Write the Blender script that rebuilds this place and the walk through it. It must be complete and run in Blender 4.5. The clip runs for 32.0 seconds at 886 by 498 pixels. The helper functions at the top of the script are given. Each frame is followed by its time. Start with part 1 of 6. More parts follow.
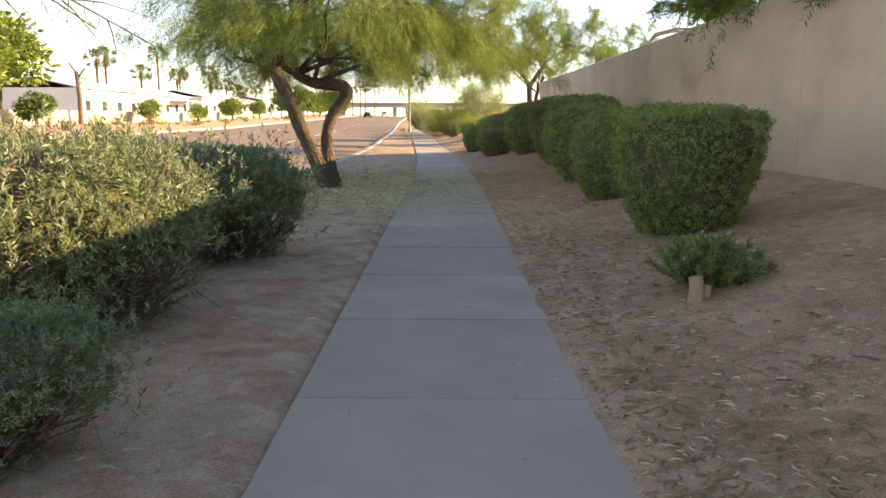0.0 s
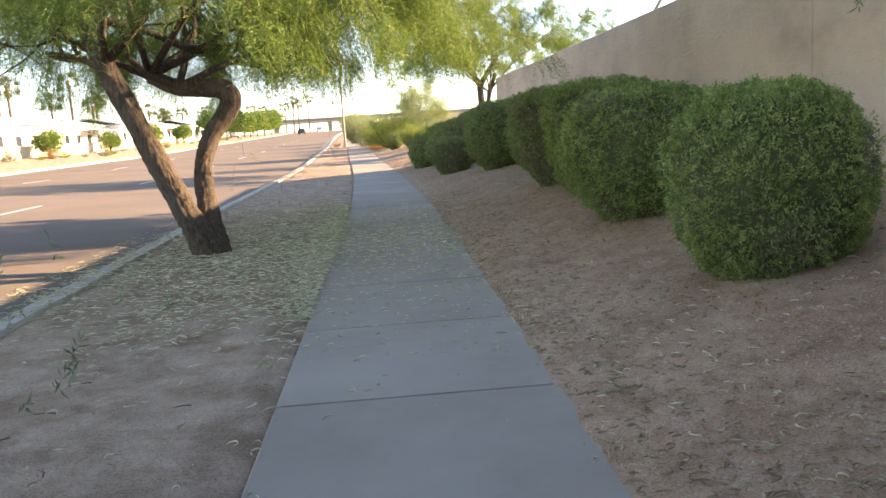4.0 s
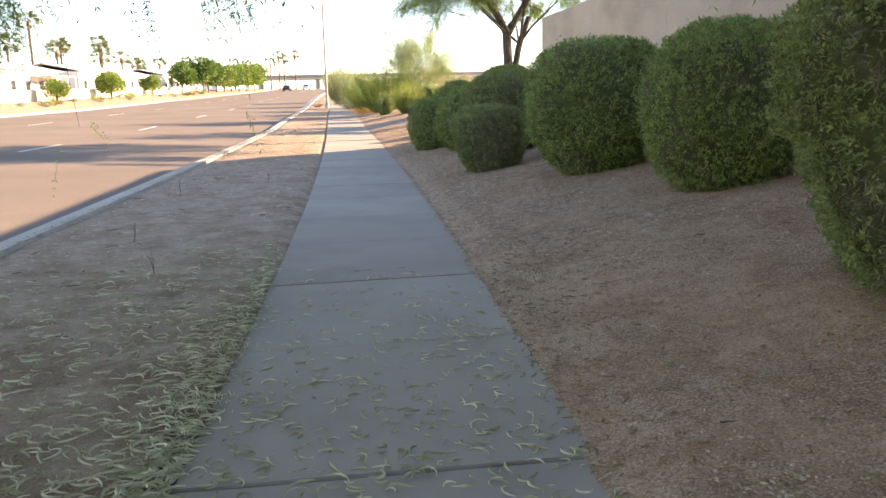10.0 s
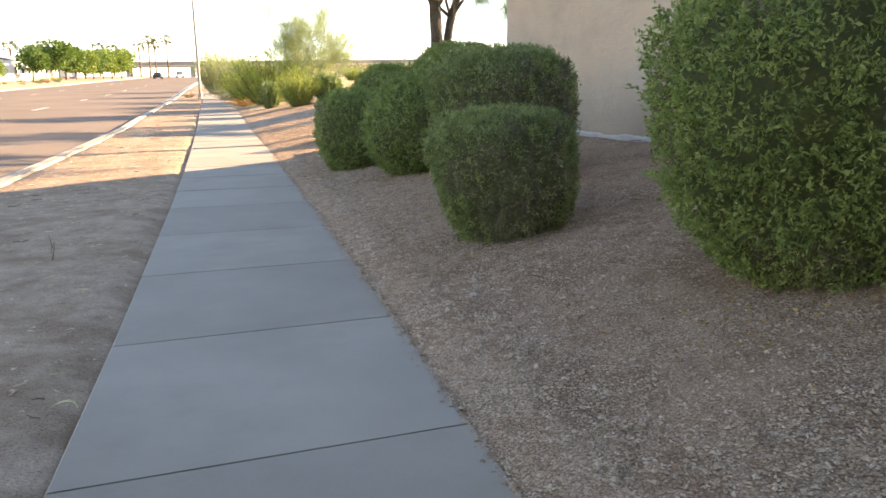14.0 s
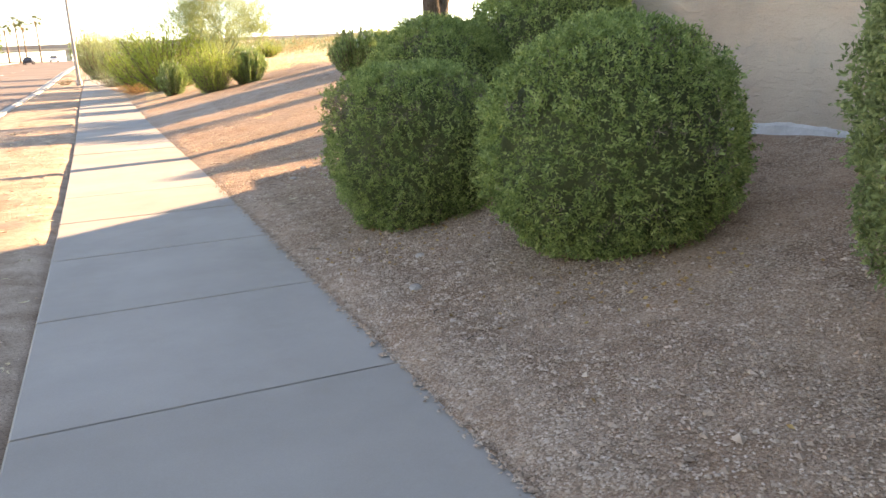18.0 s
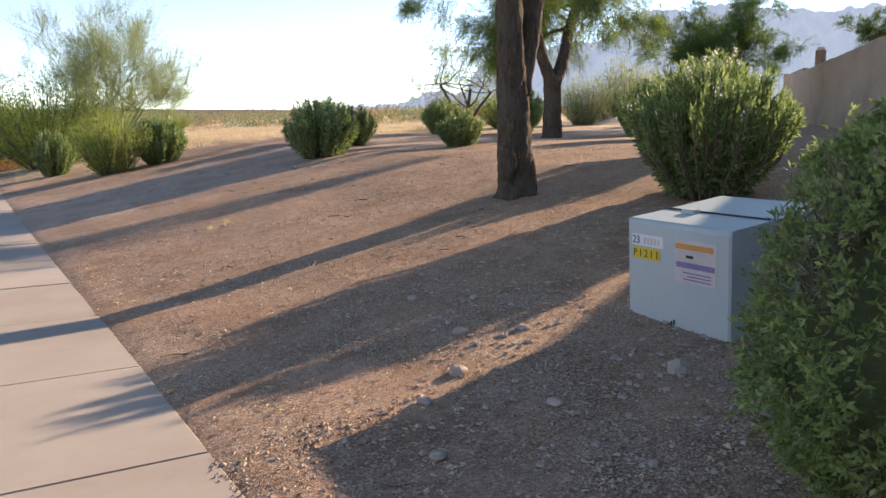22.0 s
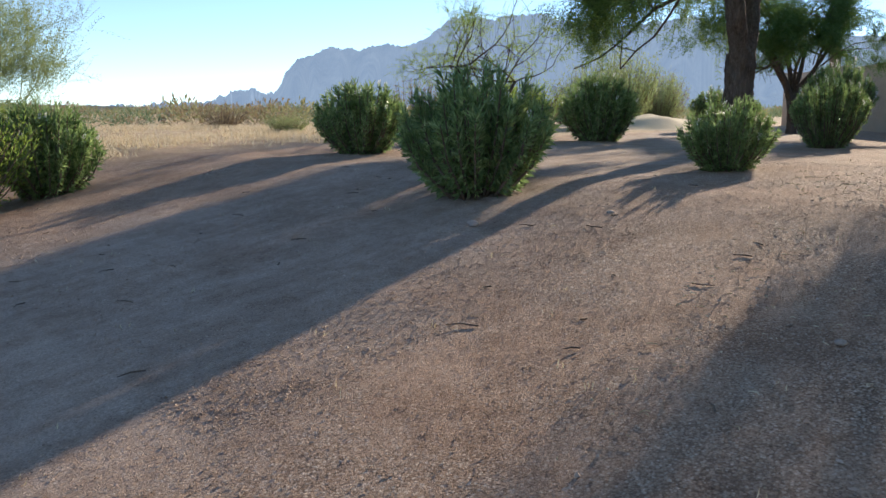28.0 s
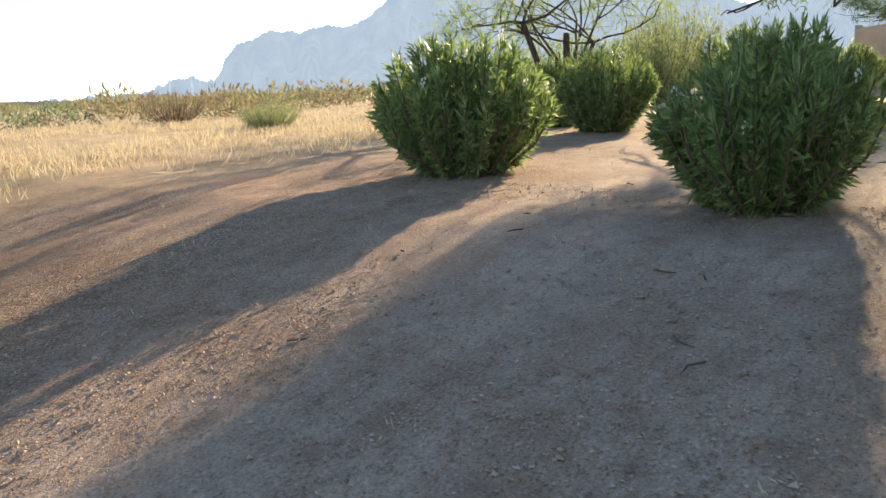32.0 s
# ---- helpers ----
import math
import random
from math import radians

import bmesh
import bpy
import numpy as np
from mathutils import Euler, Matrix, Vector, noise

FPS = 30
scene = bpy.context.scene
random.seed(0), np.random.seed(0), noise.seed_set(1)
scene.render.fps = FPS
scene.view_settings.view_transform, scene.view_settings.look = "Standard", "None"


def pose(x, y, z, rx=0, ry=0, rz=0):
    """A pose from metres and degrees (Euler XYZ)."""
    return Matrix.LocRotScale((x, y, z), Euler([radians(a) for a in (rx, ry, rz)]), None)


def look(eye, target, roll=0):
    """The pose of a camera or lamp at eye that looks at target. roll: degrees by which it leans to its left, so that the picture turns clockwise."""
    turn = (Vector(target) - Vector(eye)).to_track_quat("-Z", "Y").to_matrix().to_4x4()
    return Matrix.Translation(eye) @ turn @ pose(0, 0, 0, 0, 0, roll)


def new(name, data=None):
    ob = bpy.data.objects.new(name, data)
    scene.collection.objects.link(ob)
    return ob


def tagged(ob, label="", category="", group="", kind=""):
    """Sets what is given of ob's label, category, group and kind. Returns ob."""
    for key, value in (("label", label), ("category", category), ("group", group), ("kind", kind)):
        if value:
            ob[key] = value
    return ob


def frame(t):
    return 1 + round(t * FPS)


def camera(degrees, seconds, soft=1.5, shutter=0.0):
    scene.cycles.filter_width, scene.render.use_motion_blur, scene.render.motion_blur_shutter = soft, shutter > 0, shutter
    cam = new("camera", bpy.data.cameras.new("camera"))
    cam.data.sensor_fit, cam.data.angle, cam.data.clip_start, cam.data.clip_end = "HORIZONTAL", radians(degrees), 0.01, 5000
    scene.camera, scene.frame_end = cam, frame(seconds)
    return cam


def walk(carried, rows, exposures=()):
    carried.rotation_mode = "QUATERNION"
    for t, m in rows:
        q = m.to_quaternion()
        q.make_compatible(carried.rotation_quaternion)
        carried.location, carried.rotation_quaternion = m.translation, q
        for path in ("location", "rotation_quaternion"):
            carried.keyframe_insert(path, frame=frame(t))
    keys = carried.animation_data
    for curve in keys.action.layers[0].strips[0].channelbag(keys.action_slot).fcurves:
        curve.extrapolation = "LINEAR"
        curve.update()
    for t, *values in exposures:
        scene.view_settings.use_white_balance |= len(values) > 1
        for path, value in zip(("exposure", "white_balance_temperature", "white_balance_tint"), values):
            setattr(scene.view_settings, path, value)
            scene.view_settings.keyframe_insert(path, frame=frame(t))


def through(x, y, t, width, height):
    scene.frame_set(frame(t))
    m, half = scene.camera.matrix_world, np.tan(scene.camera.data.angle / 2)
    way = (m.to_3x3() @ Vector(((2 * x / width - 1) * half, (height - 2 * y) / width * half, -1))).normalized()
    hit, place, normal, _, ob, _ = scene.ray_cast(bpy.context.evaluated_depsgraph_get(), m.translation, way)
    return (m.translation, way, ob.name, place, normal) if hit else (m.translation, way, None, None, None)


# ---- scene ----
# Plan: x right, y along the pavement, z up. A road with a kerb and a dirt strip lies left of the pavement, a gravel
# bank with clipped shrubs and a long stucco wall right of it; past the wall's end the bank opens to the desert.
cam = camera(60.0, 32.0)
PATH = [
    (0, (0.474, -1.543, 1.329), (0.451, 0.429, 1.002), 0.2),
    (0.5, (0.489, -0.808, 1.331), (0.464, 1.165, 1.005), 0.0),
    (1, (0.478, -0.102, 1.32), (0.447, 1.871, 0.993), -0.1),
    (1.5, (0.474, 0.592, 1.326), (0.495, 2.561, 0.977), -0.5),
    (2, (0.441, 1.327, 1.343), (0.553, 3.299, 1.03), -3.8),
    (2.5, (0.408, 2.071, 1.339), (0.509, 4.043, 1.026), -5.1),
    (4.5, (0.323, 5.069, 1.348), (0.446, 7.042, 1.043), -3.2),
    (5, (0.33, 5.808, 1.344), (0.458, 7.781, 1.043), -3.0),
    (5.5, (0.335, 6.525, 1.333), (0.464, 8.499, 1.036), -3.3),
    (6, (0.341, 7.235, 1.339), (0.464, 9.208, 1.035), -3.3),
    (6.5, (0.343, 7.977, 1.354), (0.45, 9.954, 1.068), -3.1),
    (7, (0.342, 8.706, 1.36), (0.448, 10.681, 1.068), -3.0),
    (7.5, (0.316, 9.436, 1.347), (0.454, 11.407, 1.037), -2.1),
    (8, (0.328, 10.141, 1.342), (0.53, 12.105, 1.021), -1.2),
    (8.5, (0.326, 10.886, 1.365), (0.548, 12.847, 1.041), -0.9),
    (9, (0.337, 11.629, 1.359), (0.57, 13.588, 1.033), -1.8),
    (9.5, (0.326, 12.361, 1.341), (0.589, 14.306, 0.956), -1.1),
    (10, (0.324, 13.089, 1.338), (0.473, 15.043, 0.938), -1.2),
    (10.5, (0.327, 13.809, 1.339), (0.492, 15.761, 0.935), -1.3),
    (11, (0.324, 14.513, 1.343), (0.49, 16.466, 0.943), -1.4),
    (11.5, (0.341, 15.221, 1.33), (0.544, 17.17, 0.932), -0.7),
    (12, (0.346, 15.948, 1.319), (0.547, 17.897, 0.921), -0.4),
    (12.5, (0.373, 16.705, 1.328), (0.653, 18.638, 0.897), -0.4),
    (13, (0.349, 17.438, 1.32), (0.645, 19.372, 0.906), -0.5),
    (13.5, (0.297, 18.184, 1.318), (0.72, 20.086, 0.863), -0.3),
    (14, (0.194, 18.967, 1.345), (0.63, 20.871, 0.913), -0.9),
    (14.5, (0.119, 19.74, 1.356), (0.597, 21.636, 0.934), -0.5),
    (16.5, (-0.071, 22.693, 1.336), (0.558, 24.547, 0.928), -1.9),
    (17, (-0.118, 23.411, 1.322), (0.554, 25.225, 0.814), -2.4),
    (17.5, (-0.183, 24.111, 1.319), (0.483, 25.926, 0.81), -2.8),
    (18, (-0.217, 24.808, 1.313), (0.447, 26.626, 0.811), -2.8),
    (18.5, (-0.235, 25.541, 1.321), (0.429, 27.363, 0.832), -2.8),
    (19, (-0.248, 26.267, 1.328), (0.44, 28.081, 0.841), -2.8),
    (19.5, (-0.262, 26.975, 1.327), (0.439, 28.784, 0.842), -3.1),
    (20, (-0.255, 27.651, 1.323), (0.503, 29.439, 0.845), -2.9),
    (20.5, (-0.275, 28.321, 1.321), (0.607, 30.062, 0.884), -1.2),
    (21, (-0.278, 29.005, 1.335), (0.722, 30.707, 1.017), -0.4),
    (21.5, (-0.28, 29.698, 1.349), (0.724, 31.4, 1.041), -0.5),
    (22, (-0.26, 30.386, 1.343), (0.696, 32.115, 1.035), -0.5),
    (22.5, (-0.233, 31.077, 1.338), (0.73, 32.8, 1.016), -0.9),
    (23, (-0.237, 31.839, 1.35), (0.709, 33.569, 1.015), -3.0),
    (23.5, (-0.234, 32.505, 1.355), (0.867, 34.131, 0.973), -4.3),
    (24, (-0.262, 33.249, 1.377), (0.826, 34.892, 1.036), -4.8),
    (24.5, (-0.236, 33.988, 1.381), (0.855, 35.629, 1.044), -4.7),
    (25, (-0.197, 34.775, 1.399), (0.89, 36.419, 1.055), -4.5),
    (25.5, (-0.14, 35.5, 1.407), (0.98, 37.12, 1.058), -3.9),
    (26, (-0.145, 36.251, 1.405), (0.975, 37.872, 1.059), -3.8),
    (26.5, (-0.154, 37.017, 1.384), (0.955, 38.644, 1.037), -3.8),
    (28.5, (0.141, 40.117, 1.394), (1.532, 41.524, 1.101), 0.8),
    (29, (0.382, 40.784, 1.383), (1.775, 42.189, 1.092), 0.6),
    (29.5, (0.685, 41.451, 1.4), (2.085, 42.849, 1.105), -0.0),
    (30, (1.008, 42.09, 1.422), (2.521, 43.353, 1.085), -0.4),
    (30.5, (1.293, 42.76, 1.466), (2.771, 44.062, 1.124), -1.2),
    (31, (1.606, 43.328, 1.48), (3.085, 44.63, 1.14), -0.5),
    (31.5, (1.93, 43.828, 1.514), (3.38, 45.16, 1.167), -1.4),
    (32, (2.281, 44.288, 1.546), (3.704, 45.646, 1.187), -2.3),
]
walk(cam, [(t, look(eye, target, roll)) for t, eye, target, roll in PATH], [(0,1.75,10800,18),(1,1.85,10600,18),(2,2.1,10000,18),(6,2.07,9250,17),(9,2.18,9200,18),(10,2.1,9150,18),(11,2.02,9050,16),(13,2.02,9050,15),(14,2.2,9700,16),(17,2.43,10100,17),(18,2.45,10100,19),(20,2.35,9700,20),(21,1.85,8900,18),(22,1.15,7750,18),(24,.95,7150,14),(26,.66,6500,8),(26.8,.66,6500,8),(29,.62,6600,10),(30,1.4,7350,14),(31,1.45,7700,10),(32,1.25,8000,8)])

# ---- sky, sun ----
SUN_AZ, SUN_EL = 77.5, 19.8
world = bpy.data.worlds.new("world")
scene.world = world
world.use_nodes = True
wn = world.node_tree
sky = wn.nodes.new("ShaderNodeTexSky")
sky.sky_type, sky.sun_disc = "NISHITA", False
sky.sun_elevation, sky.sun_rotation = radians(SUN_EL), radians(SUN_AZ)
sky.air_density, sky.dust_density, sky.ozone_density = 1.0, 0.0, 2.0
sky.altitude = 3200.0
wn.links.new(sky.outputs[0], wn.nodes["Background"].inputs[0])
wn.nodes["Background"].inputs[1].default_value = 0.15
sun_data = bpy.data.lights.new("sun", "SUN")
sun_data.energy, sun_data.angle, sun_data.color = 5.0, radians(0.6), (1.0, 0.85, 0.68)
sun = new("sun", sun_data)
to_sun = Vector((math.sin(radians(SUN_AZ)) * math.cos(radians(SUN_EL)), math.cos(radians(SUN_AZ)) * math.cos(radians(SUN_EL)), math.sin(radians(SUN_EL))))
sun.matrix_world = Matrix.Translation((20, 10, 30)) @ to_sun.to_track_quat("Z", "Y").to_matrix().to_4x4()

# ---- materials ----
MATS = {}


def material(name, rough=0.85, metal=0.0, spec=0.3):
    m = bpy.data.materials.new(name)
    m.use_nodes = True
    nt = m.node_tree
    b = nt.nodes["Principled BSDF"]
    b.inputs["Roughness"].default_value, b.inputs["Metallic"].default_value = rough, metal
    b.inputs["Specular IOR Level"].default_value = spec
    MATS[name] = m
    return m, nt, b


def node(nt, kind, **values):
    n = nt.nodes.new(kind)
    for k, v in values.items():
        if k in n.inputs:
            n.inputs[k].default_value = v
    return n


def coords(nt, world_space=True):
    if world_space:
        return nt.nodes.new("ShaderNodeNewGeometry").outputs["Position"]
    return nt.nodes.new("ShaderNodeTexCoord").outputs["Object"]


def noise_tex(nt, at, scale, detail=4.0, rough=0.6):
    n = node(nt, "ShaderNodeTexNoise", Scale=scale, Detail=detail, Roughness=rough)
    nt.links.new(at, n.inputs["Vector"])
    return n.outputs["Fac"]


def ramp(nt, fac, stops):
    r = nt.nodes.new("ShaderNodeValToRGB")
    els = r.color_ramp.elements
    while len(els) < len(stops):
        els.new(0.5)
    for e, (p, c) in zip(els, stops):
        e.position, e.color = p, (*c, 1.0)
    nt.links.new(fac, r.inputs[0])
    return r.outputs[0]


def blend(nt, fac, a, b, mode="MIX"):
    m = nt.nodes.new("ShaderNodeMix")
    m.data_type, m.blend_type = "RGBA", mode
    for sock, v in ((m.inputs[0], fac), (m.inputs[6], a), (m.inputs[7], b)):
        if hasattr(v, "is_linked"):
            nt.links.new(v, sock)
        else:
            sock.default_value = v if not isinstance(v, tuple) else (*v, 1.0)
    return m.outputs[2]


def mathn(nt, op, a, b=0.0):
    m = nt.nodes.new("ShaderNodeMath")
    m.operation = op
    for sock, v in ((m.inputs[0], a), (m.inputs[1], b)):
        if hasattr(v, "is_linked"):
            nt.links.new(v, sock)
        else:
            sock.default_value = v
    return m.outputs[0]


def bump(nt, b, height, strength, distance):
    n = node(nt, "ShaderNodeBump", Strength=strength, Distance=distance)
    nt.links.new(height, n.inputs["Height"])
    nt.links.new(n.outputs[0], b.inputs["Normal"])


def mottled(name, c1, c2, scale, fine, rough=0.85, metal=0.0, bumps=0.3, dist=0.01, spec=0.3, world_space=True):
    """A surface of two colours, mottled at two scales, with fine relief."""
    m, nt, b = material(name, rough, metal, spec)
    at = coords(nt, world_space)
    big, small = noise_tex(nt, at, scale), noise_tex(nt, at, fine, 5.0, 0.7)
    mixed = mathn(nt, "ADD", mathn(nt, "MULTIPLY", big, 0.6), mathn(nt, "MULTIPLY", small, 0.4))
    nt.links.new(ramp(nt, mixed, [(0.3, c1), (0.7, c2)]), b.inputs["Base Color"])
    bump(nt, b, small, bumps, dist)
    return m


def leafy(name, dark, mid, light, rough=0.5, through=0.3, spec=0.35):
    """Leaves: each one a shade of its own; some light passes through."""
    m, nt, b = material(name, rough, 0.0, spec)
    geo = nt.nodes.new("ShaderNodeNewGeometry")
    clump = ramp(nt, noise_tex(nt, geo.outputs["Position"], 13.0, 1.0), [(0.4, (0.0,) * 3), (0.6, (1.0,) * 3)])
    pick = mathn(nt, "ADD", mathn(nt, "MULTIPLY", geo.outputs["Random Per Island"], 0.55), mathn(nt, "MULTIPLY", clump, 0.45))
    tone = ramp(nt, pick, [(0.0, dark), (0.55, mid), (1.0, light)])
    patch = noise_tex(nt, geo.outputs["Position"], 2.2, 2.0)
    tone = blend(nt, mathn(nt, "MULTIPLY", patch, 0.35), tone, mid)
    nt.links.new(tone, b.inputs["Base Color"])
    tr = nt.nodes.new("ShaderNodeBsdfTranslucent")
    nt.links.new(tone, tr.inputs["Color"])
    mix = nt.nodes.new("ShaderNodeMixShader")
    mix.inputs[0].default_value = through
    nt.links.new(b.outputs[0], mix.inputs[1])
    nt.links.new(tr.outputs[0], mix.inputs[2])
    nt.links.new(mix.outputs[0], nt.nodes["Material Output"].inputs["Surface"])
    return m


def ground_material():
    """Desert soil and fine gravel: tan dirt, redder and browner under the shrubs, pinkish gravel on the bank, dry straw far out."""
    m, nt, b = material("ground", 0.95, 0.0, 0.15)
    at = coords(nt)
    sep = nt.nodes.new("ShaderNodeSeparateXYZ")
    nt.links.new(at, sep.inputs[0])
    x, y = sep.outputs[0], sep.outputs[1]
    wob = noise_tex(nt, at, 0.7, 5.0)
    # dirt of the roadside strip
    dirt = ramp(nt, noise_tex(nt, at, 3.0, 6.0, 0.65), [(0.3, (0.33, 0.24, 0.175)), (0.7, (0.48, 0.36, 0.27))])
    # soil under the shrubs
    soil = ramp(nt, noise_tex(nt, at, 4.0, 7.0, 0.7), [(0.3, (0.37, 0.23, 0.152)), (0.72, (0.56, 0.378, 0.262))])
    # gravel: pebbles of many tones
    vor = node(nt, "ShaderNodeTexVoronoi", Scale=105.0)
    nt.links.new(at, vor.inputs["Vector"])
    hue = nt.nodes.new("ShaderNodeSeparateColor")
    nt.links.new(vor.outputs["Color"], hue.inputs[0])
    stones = ramp(nt, hue.outputs[0], [(0.0, (0.20, 0.13, 0.09)), (0.3, (0.36, 0.25, 0.175)), (0.75, (0.50, 0.365, 0.265)), (1.0, (0.66, 0.55, 0.44))])
    share = ramp(nt, noise_tex(nt, at, 1.3, 4.0), [(0.35, (0.35,) * 3), (0.65, (0.9,) * 3)])
    along = nt.nodes.new("ShaderNodeMapRange")
    nt.links.new(mathn(nt, "ADD", y, mathn(nt, "MULTIPLY", wob, 5.0)), along.inputs[0])
    along.inputs[1].default_value, along.inputs[2].default_value = 9.0, 22.0
    along.inputs[3].default_value, along.inputs[4].default_value = 0.25, 1.0
    share = mathn(nt, "MULTIPLY", share, along.outputs[0])
    gaps = ramp(nt, vor.outputs["Distance"], [(0.35, (1.0,) * 3), (0.75, (0.55,) * 3)])
    gravel = blend(nt, share, soil, blend(nt, 1.0, stones, gaps, "MULTIPLY"))
    # the dirt track that crosses the bank, packed smooth, with streaks along it
    lane = mathn(nt, "ADD", mathn(nt, "SUBTRACT", y, mathn(nt, "MULTIPLY", x, 0.22)), mathn(nt, "MULTIPLY", wob, 1.2))
    track = ramp(nt, mathn(nt, "DIVIDE", mathn(nt, "SUBTRACT", lane, 38.0), 12.0), [(0.32, (0.0,) * 3), (0.42, (1.0,) * 3), (0.68, (1.0,) * 3), (0.78, (0.0,) * 3)])
    mp = nt.nodes.new("ShaderNodeMapping")
    mp.inputs["Rotation"].default_value = (0.0, 0.0, -0.22)
    mp.inputs["Scale"].default_value = (0.25, 2.4, 1.0)
    nt.links.new(at, mp.inputs[0])
    packed = ramp(nt, noise_tex(nt, mp.outputs[0], 1.6, 6.0, 0.7), [(0.32, (0.35, 0.265, 0.205)), (0.7, (0.53, 0.42, 0.335))])
    track = mathn(nt, "MULTIPLY", track, 0.75)
    gravel = blend(nt, track, gravel, packed)
    right = mathn(nt, "GREATER_THAN", x, -0.3)
    c = blend(nt, right, dirt, gravel)
    far = nt.nodes.new("ShaderNodeMapRange")
    nt.links.new(mathn(nt, "ADD", y, mathn(nt, "MULTIPLY", wob, 6.0)), far.inputs[0])
    far.inputs[1].default_value, far.inputs[2].default_value = 52.5, 55.0
    straw = ramp(nt, noise_tex(nt, at, 0.35, 6.0, 0.7), [(0.3, (0.46, 0.34, 0.21)), (0.7, (0.62, 0.49, 0.32))])
    c = blend(nt, mathn(nt, "MULTIPLY", far.outputs[0], right), c, straw)
    crumbs = ramp(nt, noise_tex(nt, at, 80.0, 4.0, 0.78), [(0.34, (0.50, 0.48, 0.46)), (0.46, (0.98,) * 3), (0.57, (1.08,) * 3), (0.68, (1.5, 1.46, 1.4))])
    damp = ramp(nt, noise_tex(nt, at, 6.5, 5.0, 0.7), [(0.36, (0.84, 0.81, 0.79)), (0.52, (1.0,) * 3)])
    moist = ramp(nt, noise_tex(nt, at, 1.5, 4.0, 0.65), [(0.38, (0.84, 0.80, 0.77)), (0.54, (1.0,) * 3)])
    damp = blend(nt, 1.0, damp, moist, "MULTIPLY")
    c = blend(nt, 1.0, blend(nt, 1.0, c, crumbs, "MULTIPLY"), damp, "MULTIPLY")
    nt.links.new(c, b.inputs["Base Color"])
    h = mathn(nt, "ADD", mathn(nt, "MULTIPLY", vor.outputs["Distance"], -0.35), noise_tex(nt, at, 120.0, 5.0, 0.72))
    h = mathn(nt, "MULTIPLY", h, mathn(nt, "SUBTRACT", 1.0, mathn(nt, "MULTIPLY", track, 0.6)))
    bump(nt, b, h, 0.8, 0.0055)
    return m


GROUND = ground_material()


def concrete_material():
    m, nt, b = material("pavement_concrete", 0.9, 0.0, 0.2)
    at = coords(nt)
    info = nt.nodes.new("ShaderNodeObjectInfo")
    big, small = noise_tex(nt, at, 1.1, 5.0), noise_tex(nt, at, 130.0, 4.0, 0.8)
    c = ramp(nt, mathn(nt, "ADD", mathn(nt, "MULTIPLY", big, 0.65), mathn(nt, "MULTIPLY", small, 0.35)), [(0.3, (0.335, 0.295, 0.255)), (0.7, (0.435, 0.387, 0.338))])
    tint = ramp(nt, info.outputs["Random"], [(0.0, (0.90, 0.89, 0.88)), (1.0, (1.0, 1.0, 1.0))])
    stain = ramp(nt, noise_tex(nt, at, 0.45, 6.0, 0.7), [(0.36, (0.90, 0.885, 0.87)), (0.5, (1.0, 1.0, 1.0))])
    c = blend(nt, 1.0, blend(nt, 1.0, c, tint, "MULTIPLY"), stain, "MULTIPLY")
    nt.links.new(c, b.inputs["Base Color"])
    bump(nt, b, small, 0.25, 0.004)
    return m


CONCRETE = concrete_material()
PALE_SAND = mottled("pale_sand", (0.58, 0.47, 0.30), (0.74, 0.63, 0.44), 2.0, 40.0, 0.95, bumps=0.4)
FOOTING = mottled("chipped_concrete", (0.42, 0.40, 0.37), (0.66, 0.63, 0.59), 7.0, 50.0, bumps=0.6)
KERB = mottled("kerb_concrete", (0.38, 0.34, 0.29), (0.56, 0.52, 0.46), 1.5, 40.0)


def asphalt_material():
    m, nt, b = material("asphalt", 0.92, 0.0, 0.25)
    at = coords(nt)
    small = noise_tex(nt, at, 160.0, 3.0, 0.8)
    c = ramp(nt, mathn(nt, "ADD", mathn(nt, "MULTIPLY", noise_tex(nt, at, 0.25, 6.0), 0.6), mathn(nt, "MULTIPLY", small, 0.4)), [(0.3, (0.145, 0.112, 0.092)), (0.7, (0.25, 0.197, 0.162))])
    nt.links.new(c, b.inputs["Base Color"])
    bump(nt, b, small, 0.5, 0.006)
    return m


ASPHALT = asphalt_material()
ROAD_PAINT = mottled("worn_road_paint", (0.55, 0.53, 0.49), (0.80, 0.79, 0.75), 3.0, 60.0)


